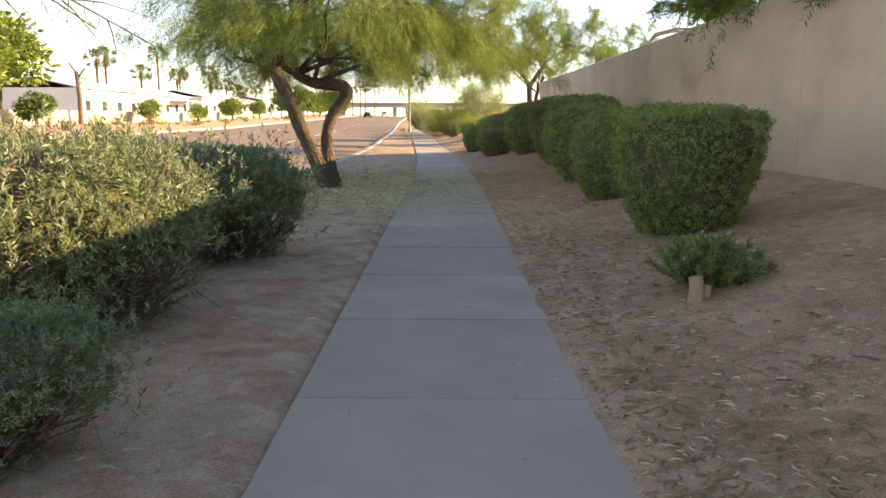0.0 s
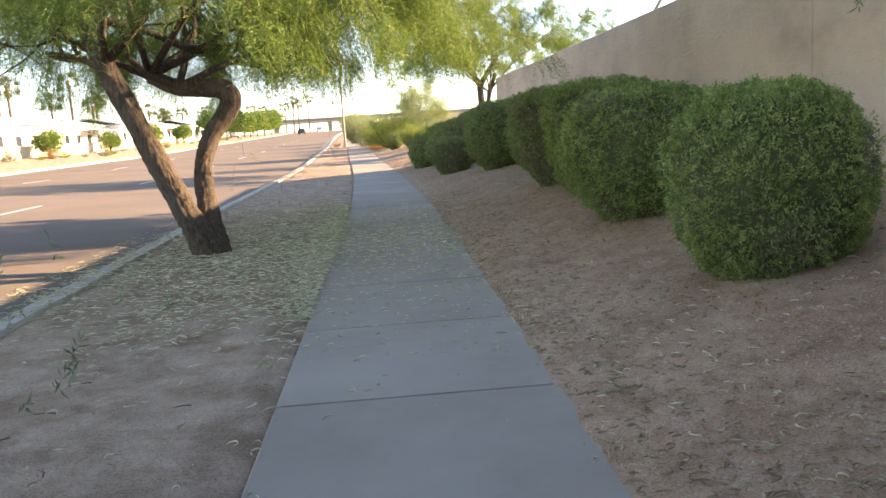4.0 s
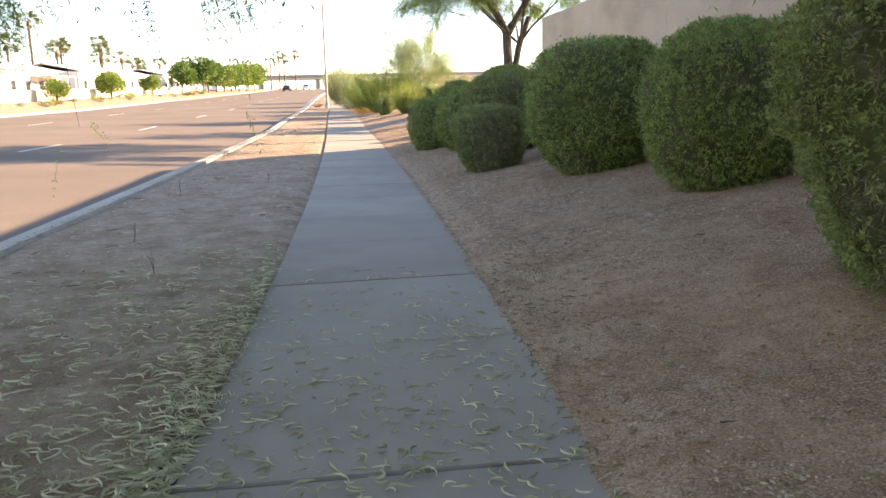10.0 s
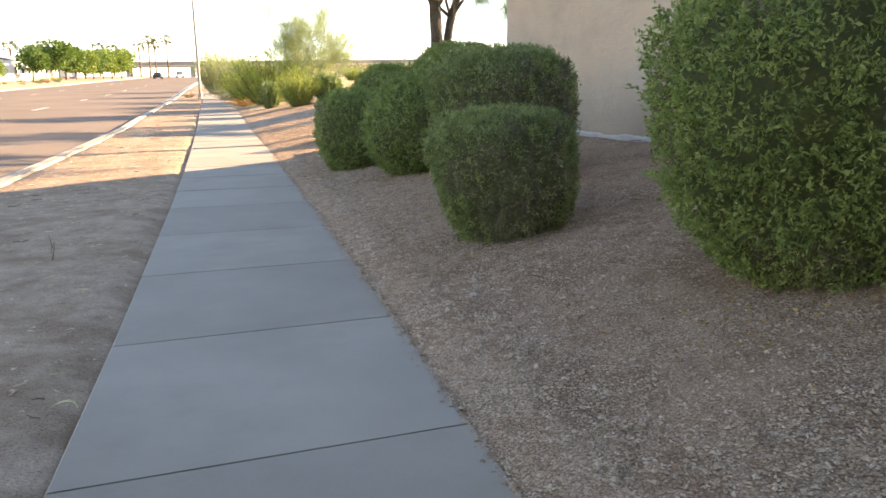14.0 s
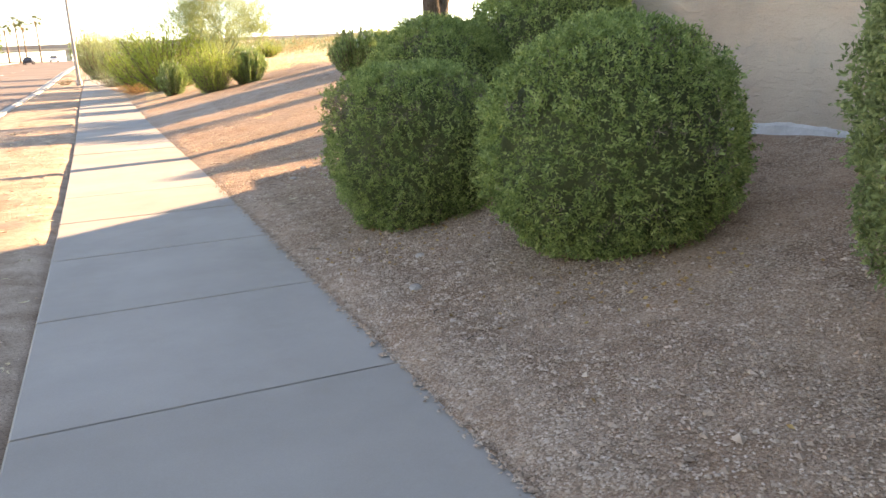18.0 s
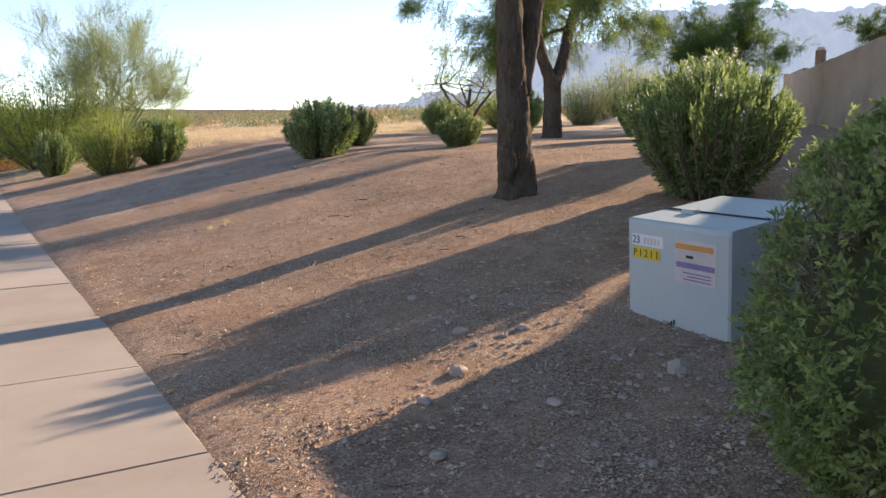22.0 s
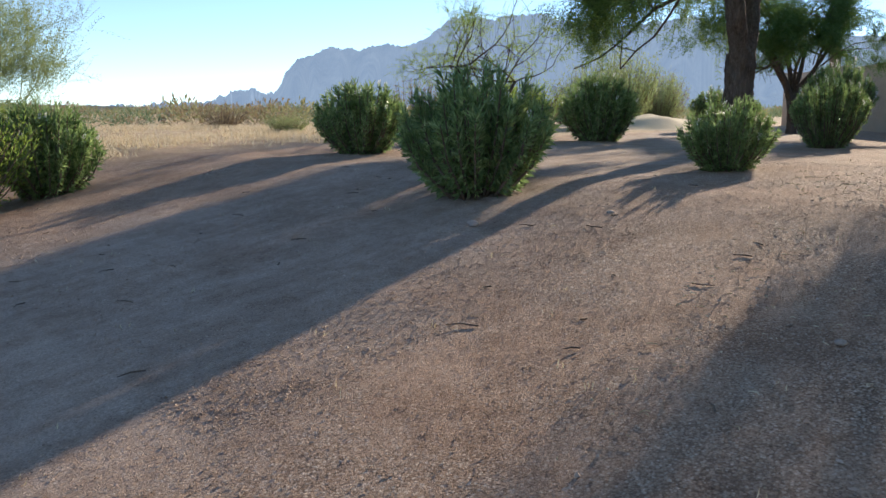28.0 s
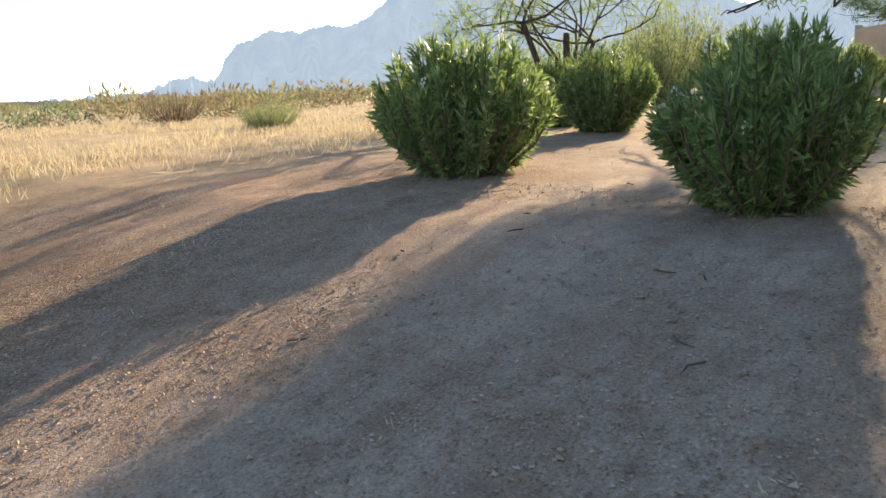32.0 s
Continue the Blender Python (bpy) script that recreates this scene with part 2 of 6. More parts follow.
def stucco_material():
    """Sand-coloured stucco with soft trowel bands, greyer patches and fine relief."""
    m, nt, b = material("stucco", 0.95, 0.0, 0.15)
    at = coords(nt)
    mp = nt.nodes.new("ShaderNodeMapping")
    mp.inputs["Scale"].default_value = (0.5, 0.5, 1.0)
    nt.links.new(at, mp.inputs[0])
    bands = noise_tex(nt, mp.outputs[0], 1.3, 6.0, 0.6)
    big, small = noise_tex(nt, at, 0.45, 5.0, 0.65), noise_tex(nt, at, 90.0, 5.0, 0.8)
    c = ramp(nt, mathn(nt, "ADD", mathn(nt, "MULTIPLY", big, 0.55), mathn(nt, "MULTIPLY", bands, 0.45)), [(0.33, (0.38, 0.295, 0.225)), (0.5, (0.52, 0.405, 0.305)), (0.66, (0.60, 0.475, 0.36))])
    patch = ramp(nt, noise_tex(nt, at, 1.9, 5.0, 0.7), [(0.52, (0.0,) * 3), (0.66, (0.4,) * 3)])
    c = blend(nt, patch, c, (0.42, 0.36, 0.30))
    speck = ramp(nt, small, [(0.3, (0.82,) * 3), (0.5, (1.0,) * 3)])
    c = blend(nt, 1.0, c, speck, "MULTIPLY")
    nt.links.new(c, b.inputs["Base Color"])
    tr = nt.nodes.new("ShaderNodeMapping")
    tr.inputs["Scale"].default_value = (1.0, 1.0, 2.6)
    nt.links.new(at, tr.inputs[0])
    trowel = ramp(nt, noise_tex(nt, tr.outputs[0], 7.0, 4.0, 0.6), [(0.47, (0.0,) * 3), (0.55, (1.0,) * 3)])
    bump(nt, b, mathn(nt, "ADD", mathn(nt, "MULTIPLY", small, 0.6), mathn(nt, "MULTIPLY", trowel, 0.8)), 0.6, 0.012)
    return m


STUCCO = stucco_material()
HEDGE_LEAF = leafy("hedge_leaf", (0.075, 0.115, 0.033), (0.245, 0.33, 0.10), (0.50, 0.56, 0.22), 0.5, 0.45, 0.45)
HEDGE_DRY = leafy("hedge_leaf_dry", (0.085, 0.115, 0.04), (0.24, 0.30, 0.115), (0.44, 0.47, 0.22), 0.6, 0.4)
SAGE_LEAF = leafy("sage_leaf", (0.07, 0.11, 0.05), (0.19, 0.255, 0.135), (0.44, 0.48, 0.32), 0.6, 0.35)
OLEANDER_LEAF = leafy("oleander_leaf", (0.075, 0.13, 0.045), (0.205, 0.30, 0.10), (0.43, 0.51, 0.23), 0.4, 0.45, 0.5)
MESQUITE_LEAF = leafy("mesquite_leaf", (0.09, 0.145, 0.035), (0.18, 0.265, 0.06), (0.34, 0.43, 0.11), 0.55, 0.38)
PALE_LEAF = leafy("pale_shrub_leaf", (0.145, 0.21, 0.035), (0.27, 0.37, 0.065), (0.44, 0.52, 0.13), 0.6, 0.42)
GREY_LEAF = leafy("grey_shrub_leaf", (0.19, 0.24, 0.10), (0.31, 0.37, 0.16), (0.44, 0.50, 0.25), 0.65, 0.45)
DRY_LEAF = leafy("dry_leaf", (0.20, 0.10, 0.035), (0.38, 0.22, 0.08), (0.55, 0.38, 0.16), 0.7, 0.3)
SCRUB_LEAF = leafy("brown_scrub", (0.20, 0.15, 0.085), (0.32, 0.245, 0.14), (0.45, 0.37, 0.23), 0.7, 0.3)
OLIVE_SCRUB = leafy("olive_scrub", (0.18, 0.18, 0.08), (0.30, 0.29, 0.14), (0.42, 0.40, 0.21), 0.65, 0.35)
STRAW = leafy("dry_grass", (0.46, 0.36, 0.23), (0.66, 0.55, 0.37), (0.80, 0.71, 0.52), 0.7, 0.35)
POD = leafy("seed_pod", (0.22, 0.20, 0.105), (0.48, 0.445, 0.275), (0.77, 0.73, 0.53), 0.6, 0.15)
GARDEN_LEAF = leafy("garden_tree_leaf", (0.05, 0.10, 0.022), (0.10, 0.18, 0.04), (0.20, 0.28, 0.08), 0.5, 0.35)
PALM_LEAF = leafy("palm_leaf", (0.07, 0.09, 0.03), (0.14, 0.16, 0.06), (0.26, 0.26, 0.11), 0.5, 0.3)
FLOWER = leafy("white_flower", (0.70, 0.66, 0.62), (0.80, 0.78, 0.74), (0.86, 0.84, 0.82), 0.6, 0.3)
# Dark olive of the shrubs' hulls: inner shade put into the colour.
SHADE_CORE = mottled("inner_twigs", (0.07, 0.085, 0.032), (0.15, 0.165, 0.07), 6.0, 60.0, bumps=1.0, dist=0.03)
GREEN_TWIG = mottled("green_twig", (0.22, 0.27, 0.12), (0.36, 0.40, 0.21), 8.0, 60.0)
DRY_TWIG = leafy("dry_twig", (0.10, 0.085, 0.065), (0.21, 0.175, 0.13), (0.34, 0.285, 0.21), 0.8, 0.1)
STUMP_WOOD = mottled("cut_wood", (0.30, 0.19, 0.12), (0.50, 0.35, 0.24), 9.0, 50.0)
TWIG = mottled("grey_brown_twig", (0.10, 0.07, 0.05), (0.22, 0.16, 0.12), 8.0, 60.0)


def bark_material():
    m, nt, b = material("bark", 0.95, 0.0, 0.15)
    at = coords(nt)
    mp = nt.nodes.new("ShaderNodeMapping")
    mp.inputs["Scale"].default_value = (1.0, 1.0, 0.22)
    nt.links.new(at, mp.inputs[0])
    grain = noise_tex(nt, mp.outputs[0], 30.0, 6.0, 0.75)
    flakes = noise_tex(nt, at, 55.0, 4.0, 0.7)
    mixed = mathn(nt, "ADD", mathn(nt, "MULTIPLY", grain, 0.7), mathn(nt, "MULTIPLY", flakes, 0.3))
    tone = ramp(nt, mixed, [(0.36, (0.035, 0.026, 0.019)), (0.53, (0.115, 0.085, 0.064)), (0.69, (0.23, 0.185, 0.145))])
    grey = ramp(nt, noise_tex(nt, at, 3.0, 3.0), [(0.4, (0.0,) * 3), (0.65, (0.45,) * 3)])
    nt.links.new(blend(nt, grey, tone, (0.15, 0.132, 0.115)), b.inputs["Base Color"])
    bump(nt, b, mixed, 1.0, 0.03)
    return m


BARK = bark_material()
PEBBLE = leafy("pebble", (0.17, 0.115, 0.085), (0.43, 0.305, 0.22), (0.61, 0.485, 0.385), 0.9, 0.0, 0.2)
ROCK = mottled("rock", (0.31, 0.255, 0.215), (0.51, 0.44, 0.375), 9.0, 60.0, bumps=0.6)
GREEN_PAINT = mottled("grey_green_enamel", (0.40, 0.47, 0.47), (0.47, 0.545, 0.545), 1.5, 14.0, 0.45, 0.0, 0.08, 0.002, 0.5, False)
WHITE_WALL = mottled("white_render", (0.70, 0.67, 0.62), (0.82, 0.80, 0.76), 0.8, 20.0)
CREAM_WALL = mottled("cream_block", (0.60, 0.53, 0.43), (0.74, 0.67, 0.56), 0.8, 20.0)
PALE_ROOF = mottled("pale_roof", (0.55, 0.55, 0.55), (0.72, 0.72, 0.71), 0.5, 12.0)
STEEL = mottled("weathered_steel", (0.25, 0.22, 0.20), (0.38, 0.34, 0.31), 2.0, 30.0, 0.5, 0.6)
DARK_GLASS = mottled("dark_glass", (0.03, 0.04, 0.05), (0.06, 0.07, 0.09), 1.0, 3.0, 0.08, 0.0, 0.0, 0.001, 0.6)
CAR_PAINT = mottled("dark_car_paint", (0.03, 0.035, 0.05), (0.05, 0.055, 0.075), 1.0, 3.0, 0.3, 0.2, 0.0, 0.001, 0.5)
CAR_WHITE = mottled("white_car_paint", (0.70, 0.70, 0.70), (0.78, 0.78, 0.78), 1.0, 3.0, 0.3, 0.0, 0.0, 0.001, 0.5)
TYRE = mottled("tyre_rubber", (0.02, 0.02, 0.02), (0.04, 0.04, 0.04), 5.0, 30.0)
YELLOW = mottled("yellow_sticker", (0.70, 0.48, 0.03), (0.80, 0.58, 0.06), 6.0, 40.0, 0.5)
WHITE_STICKER = mottled("white_sticker", (0.66, 0.68, 0.70), (0.78, 0.79, 0.80), 6.0, 40.0, 0.5)
PINK_STICKER = mottled("faded_sticker", (0.52, 0.46, 0.44), (0.66, 0.60, 0.57), 9.0, 40.0, 0.6)
ORANGE = mottled("orange_print", (0.62, 0.27, 0.07), (0.72, 0.36, 0.12), 6.0, 40.0, 0.6)
BLUE = mottled("violet_print", (0.17, 0.15, 0.30), (0.26, 0.23, 0.40), 6.0, 40.0, 0.6)
BLACK = mottled("black_print", (0.02, 0.02, 0.02), (0.05, 0.05, 0.05), 6.0, 40.0, 0.6)


def mountain_material():
    """The far range, miles off: its blue haze is painted as colour and glow."""
    m, nt, b = material("far_mountain", 1.0, 0.0, 0.0)
    at = coords(nt)
    sep = nt.nodes.new("ShaderNodeSeparateXYZ")
    nt.links.new(at, sep.inputs[0])
    mp = nt.nodes.new("ShaderNodeMapping")
    mp.inputs["Scale"].default_value = (1.0, 1.0, 0.35)
    nt.links.new(at, mp.inputs[0])
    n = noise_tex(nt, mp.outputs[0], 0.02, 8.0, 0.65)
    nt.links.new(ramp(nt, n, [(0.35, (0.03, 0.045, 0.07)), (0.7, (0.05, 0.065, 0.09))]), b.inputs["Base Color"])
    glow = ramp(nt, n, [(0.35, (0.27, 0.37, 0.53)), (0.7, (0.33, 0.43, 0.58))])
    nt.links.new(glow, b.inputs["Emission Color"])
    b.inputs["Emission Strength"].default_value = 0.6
    return m


MOUNTAIN = mountain_material()


# ---- building tools ----
def np_mesh(name, verts, faces, mat, smooth=False):
    """A mesh from arrays; all faces have the same number of corners."""
    verts, faces = np.asarray(verts, np.float32), np.asarray(faces, np.int32)
    me = bpy.data.meshes.new(name)
    n, k = faces.shape
    me.vertices.add(len(verts))
    me.vertices.foreach_set("co", verts.ravel())
    me.loops.add(n * k)
    me.loops.foreach_set("vertex_index", faces.ravel())
    me.polygons.add(n)
    me.polygons.foreach_set("loop_start", np.arange(0, n * k, k, dtype=np.int32))
    me.polygons.foreach_set("loop_total", np.full(n, k, np.int32))
    me.polygons.foreach_set("use_smooth", np.full(n, smooth))
    me.update(calc_edges=True)
    me.validate()
    me.materials.append(mat)
    return me


def child(name, me, parent, label=""):
    ob = new(name, me)
    ob.parent = parent
    if label:
        ob["label"] = label
    return ob


def part(name, bm, mat, parent=None, label="", smooth=False):
    """Links a bmesh as one mesh object, under a thing or a part."""
    me = bpy.data.meshes.new(name)
    bm.to_mesh(me)
    bm.free()
    me.materials.append(mat)
    if smooth:
        me.polygons.foreach_set("use_smooth", np.full(len(me.polygons), True))
    ob = new(name, me)
    if parent:
        ob.parent = parent
    if label:
        ob["label"] = label
    return ob


def box(bm, x0, x1, y0, y1, z0, z1, bevel=0.0):
    m = Matrix.LocRotScale(((x0 + x1) / 2, (y0 + y1) / 2, (z0 + z1) / 2), None, (x1 - x0, y1 - y0, z1 - z0))
    made = bmesh.ops.create_cube(bm, size=1.0, matrix=m)
    if bevel:
        edges = list({e for v in made["verts"] for e in v.link_edges})
        bmesh.ops.bevel(bm, geom=edges, offset=bevel, segments=2, affect="EDGES", profile=0.5)
    return bm


def tube(points, radii, sides=8, closed_end=True):
    """Vertices and quads of a tapered tube through the points."""
    pts = [Vector(p) for p in points]
    verts, faces = [], []
    for i, (p, r) in enumerate(zip(pts, radii)):
        way = (pts[min(i + 1, len(pts) - 1)] - pts[max(i - 1, 0)]).normalized()
        side = way.cross(Vector((0.13, 0.99, 0.05))).normalized()
        up = way.cross(side)
        for k in range(sides):
            a = 2 * math.pi * k / sides
            verts.append(tuple(p + (side * math.cos(a) + up * math.sin(a)) * r))
        if i:
            o = (i - 1) * sides
            for k in range(sides):
                faces.append((o + k, o + (k + 1) % sides, o + sides + (k + 1) % sides, o + sides + k))
    return verts, faces


def tubes_mesh(name, runs, mat, sides=8):
    verts, faces = [], []
    for points, radii in runs:
        v, f = tube(points, radii, sides)
        o = len(verts)
        verts += v
        faces += [tuple(i + o for i in q) for q in f]
    return np_mesh(name, verts, faces, mat, True)


def unit(v):
    return v / np.maximum(np.linalg.norm(v, axis=-1, keepdims=True), 1e-9)


def leaves(p, d, length, width, rng, curl=0.25):
    """One bent diamond for each leaf: vertices and quads."""
    n = len(p)
    d = unit(d)
    side = unit(np.cross(d, rng.normal(size=(n, 3))))
    up = np.cross(side, d)
    length, width = np.broadcast_to(length, n)[:, None], np.broadcast_to(width, n)[:, None]
    mid = p + d * length * 0.5 + up * length * curl * 0.3
    v = np.stack([p, mid + side * width * 0.5, p + d * length, mid - side * width * 0.5], 1).reshape(-1, 3)
    return v, np.arange(4 * n).reshape(-1, 4)


def inter(y, table):
    ys, xs = zip(*table)
    return np.interp(y, ys, xs)


# ---- the lie of the land ----
PAVE_LEFT = [(-30, -0.1), (-6, -0.2), (3.5, -0.31), (12, -0.40), (20, -0.52), (27.8, -0.86), (35, -1.25), (38.2, -1.45), (52, -2.30), (68, -3.20), (120, -6.0), (260, -12.0)]
PAVE_WIDE = 1.54
KERB_LINE = [(-30, -2.7), (12.5, -3.1), (16.5, -3.35), (27, -3.6), (36.6, -3.9), (52, -4.55), (68, -5.0), (120, -8.0), (260, -14.0)]
BANK = [(-30, 0.2), (24, 0.2), (29, 0.17), (33, 0.10), (36, 0.145), (39, 0.17), (400, 0.165)]
LIFT = [(-3000, 0.0), (44, 0.0), (68, 0.45), (250, 3.2), (3000, 12.0)]


CROSS = [(-3000, 0.51), (38, 0.51), (75, 0.1), (130, 0.0), (3000, 0.0)]
PAVE_COVER = [(-9, -0.10), (6, -0.10), (10, -0.05), (20, 0.03), (60, 0.03)]
# The pavement's joints: index and place along the walk, near 1.5 m apart.
JOINTS = [(0, -8.64), (8, 3.55), (14, 12.69), (18, 18.68), (19, 20.2), (23, 26.26), (24, 27.83), (29, 35.0), (92, 129.5)]


def pave_left(y):
    y = np.asarray(y, float)
    return (inter(y - 3, PAVE_LEFT) + inter(y, PAVE_LEFT) + inter(y + 3, PAVE_LEFT)) / 3


def kerb_x(y):
    y = np.asarray(y, float)
    return (inter(y - 3, KERB_LINE) + inter(y, KERB_LINE) + inter(y + 3, KERB_LINE)) / 3


def road_z(x, y):
    """The road climbs a little from the kerb to its far side."""
    a = np.clip(kerb_x(y) - x, 0, None)
    return inter(y, LIFT) - 0.15 + np.minimum(a, 17.0) / 17.0 * inter(y, CROSS)


def land(x, y):
    x, y = np.asarray(x, float), np.asarray(y, float)
    e = x - (pave_left(y) + PAVE_WIDE)
    s = inter(y, BANK)
    rise = np.where(e < 5.5, s * np.clip(e, 0, None), s * 5.5 + (1 - np.exp(-np.clip(e - 5.5, 0, None) / 4)) * 0.25 + np.clip(e - 13, 0, 300) * 0.021)
    a = kerb_x(y) - x
    over = np.where(a > 17.0, inter(y, CROSS) - 0.07 + np.clip(a - 17.3, 0, 4) * 0.16 + np.clip(a - 21, 0, 200) * 0.006, 0.0)
    return inter(y, LIFT) + np.where(a > 17.0, over, rise)


def relief(x, y, size):
    return noise.noise(Vector((x / size, y / size, 3.1)))


def rough(x, y):
    """Small swells of the bank's surface, none at the pavement's edge."""
    x, y = np.atleast_1d(np.asarray(x, float)), np.atleast_1d(np.asarray(y, float))
    e = x - (pave_left(y) + PAVE_WIDE)
    r = np.array([0.022 * relief(a, b, 0.9) + 0.005 * relief(a, b, 0.4) for a, b in zip(x.tolist(), y.tolist())])
    return np.where((e > 0) & (e < 30), np.minimum(1.0, np.clip(e, 0, None) / 0.5) * r, 0.0)


def at_ground(x, y, sink=0.0):
    return float(land(x, y)) - sink


def sheet():
    """The ground: one sheet from the camera's feet to the horizon, cut down under the road and the pavement."""
    rows = np.concatenate([[-3000, -900, -300, -120, -60, -30, -18, -12, -9, -7], np.arange(-6, 56, 0.14), 56 + 0.2 * 1.09 ** np.arange(1, 62), [300, 420, 700, 1400, 3200]])
    rows = np.unique(np.round(rows, 3))
    left = [3000, 1000, 400, 200, 120, 80, 60, 45, 38, 33, 30, 27, 25, 23, 21, 20, 19, 18, 17.3]
    right = np.concatenate([np.arange(0, 4.2, 0.12), 4.2 + 0.14 * 1.085 ** np.arange(1, 52), [30, 60, 110, 200, 400, 900, 3200]])
    right = np.unique(np.round(right[right >= 0], 3))
    xs, zs = [], []
    for y in rows:
        kx, pl = float(kerb_x(y)), float(pave_left(y))
        pr = pl + PAVE_WIDE
        x = [kx - a for a in left]
        z = [float(land(v, y)) for v in x]
        for a in (17.15, 12.0, 6.0, 0.3, 0.05):
            x.append(kx - a)
            z.append(float(road_z(kx - a, y)) - 0.12)
        base = float(inter(y, LIFT))
        for f in np.linspace(0, 1, 15):
            v = kx + 0.22 + f * (pl + 0.03 - kx - 0.22)
            x.append(v)
            z.append(base - 0.012 + 0.02 * relief(v, y, 0.9) + 0.008 * relief(v, y, 0.21) - (0.05 if f > 0.95 or f < 0.01 else 0.0))
        x += [pl + 0.06, pr - 0.26]
        z += [base - 0.09, base - 0.09]
        for e in right:
            v = pr + e + (float(inter(y, PAVE_COVER)) + 0.045 * relief(7.7, y, 0.35) if e < 0.01 else 0.0)
            far = 0.5 * relief(v, y, 40.0) if e > 40 else 0.0
            x.append(v)
            z.append(float(land(v, y)) + float(rough(v, y)[0]) + far + (0.006 if e < 0.3 else 0.0))
        xs.append(x)
        zs.append(z)
    nx, ny = len(xs[0]), len(rows)
    v = np.stack([np.array(xs), np.repeat(rows[:, None], nx, 1), np.array(zs)], -1).reshape(-1, 3)
    i = np.arange(nx * ny).reshape(ny, nx)
    f = np.stack([i[:-1, :-1], i[:-1, 1:], i[1:, 1:], i[1:, :-1]], -1).reshape(-1, 4)
    ob = new("ground", np_mesh("ground", v, f, GROUND, True))
    return tagged(ob, "tan desert soil and pinkish gravel, littered and uneven", "ground", kind="structure")


sheet()


def strip(name, ys, left, right, z, mat, parent=None):
    """A ribbon along the road; left, right and z are functions of y."""
    v, f = [], []
    for i, y in enumerate(ys):
        x0, x1 = float(left(y)), float(right(y))
        for k in range(7):
            x = x0 + (x1 - x0) * k / 6
            v.append((x, y, float(z(x, y))))
        if i:
            f += [((i - 1) * 7 + k, (i - 1) * 7 + k + 1, i * 7 + k + 1, i * 7 + k) for k in range(6)]
    ob = new(name, np_mesh(name, v, f, mat, True))
    ob.parent = parent
    return ob


ROAD_YS = np.concatenate([np.arange(-40, 100, 2.0), np.arange(100, 420, 10.0)])
road = strip("road", ROAD_YS, lambda y: kerb_x(y) - 17.1, lambda y: kerb_x(y) - 0.02, road_z, ASPHALT)
tagged(road, "sun-faded asphalt road crossed by long shadows", "road", kind="structure")
for k, y in enumerate(np.arange(-26.0, 210, 12.1)):
    dash = strip("lane_dash", np.linspace(y, y + 3.0, 4), lambda t: kerb_x(t) - 5.55, lambda t: kerb_x(t) - 5.43, lambda x, t: road_z(x, t) + 0.004, ROAD_PAINT, road)
    dash2 = strip("lane_dash", np.linspace(y + 4, y + 7.0, 4), lambda t: kerb_x(t) - 11.6, lambda t: kerb_x(t) - 11.48, lambda x, t: road_z(x, t) + 0.004, ROAD_PAINT, road)


def kerb(name, line, side, top, label):
    """A concrete kerb in lengths of three metres, with a rounded road edge and a gutter."""
    holder = new(name)
    tagged(holder, label, "kerb", kind="structure")
    ys = np.concatenate([np.arange(-30, 100, 3.05), np.arange(100, 260, 12.2)])
    for a, b in zip(ys[:-1], ys[1:]):
        v, f = [], []
        prof = [(-0.42, -0.145), (-0.03, -0.15), (0.0, -0.11), (0.015, -0.02), (0.045, 0.0), (0.26, 0.004), (0.27, -0.2)]
        n = max(2, int((b - a) / 1.5) + 1)
        for i, y in enumerate(np.linspace(a + 0.006, b - 0.006, n)):
            for dx, dz in prof:
                x = float(line(y)) + side * dx
                v.append((x, y, float(top(x, y)) + dz))
            if i:
                f += [((i - 1) * 7 + k, (i - 1) * 7 + k + 1, i * 7 + k + 1, i * 7 + k) for k in range(6)]
        child("kerb_stone", np_mesh("kerb_stone", v, f, KERB), holder)


kerb("kerb", kerb_x, 1, lambda x, y: float(inter(y, LIFT)), "pale concrete kerb with a worn rounded edge and gutter")
kerb("kerb_far", lambda y: kerb_x(y) - 17.1, -1, lambda x, y: float(inter(y, LIFT) + inter(y, CROSS)) - 0.01, "pale concrete kerb on the far side of the road")


def wall_run(name, line, top, label, thick=0.2):
    """A stucco wall along a polyline, built bay by bay with thin control joints."""
    holder = new(name)
    tagged(holder, label, "wall", kind="structure")
    pts = [Vector((*p, 0)) for p in line]
    tops = top if isinstance(top, list) else [top] * len(line)
    for a, b, z0, z1 in zip(pts[:-1], pts[1:], tops[:-1], tops[1:]):
        n = max(1, round((b - a).length / 4.9))
        for k in range(n):
            p, q = a.lerp(b, k / n), a.lerp(b, (k + 1) / n)
            top = z0 + (z1 - z0) * (k + 0.5) / n
            way = (q - p).normalized()
            out = Vector((-way.y, way.x, 0)) * thick / 2
            p, q = p + way * 0.005, q - way * 0.005
            bm = bmesh.new()
            rows = []
            steps = 6
            for i in range(steps + 1):
                c = p.lerp(q, i / steps)
                low = at_ground(c.x, c.y) - 0.4
                rows.append([bm.verts.new(tuple(c + s * out) [:2] + (z,)) for s, z in ((1, low), (1, top - 0.02), (0.85, top), (-0.85, top), (-1, top - 0.02), (-1, low))])
            for r0, r1 in zip(rows[:-1], rows[1:]):
                for i in range(6):
                    bm.faces.new((r0[i], r1[i], r1[(i + 1) % 6], r0[(i + 1) % 6]))
            bm.faces.new(rows[0])
            bm.faces.new(rows[-1][::-1])
            bmesh.ops.recalc_face_normals(bm, faces=bm.faces)
            part("wall_bay", bm, STUCCO, holder)
    return holder


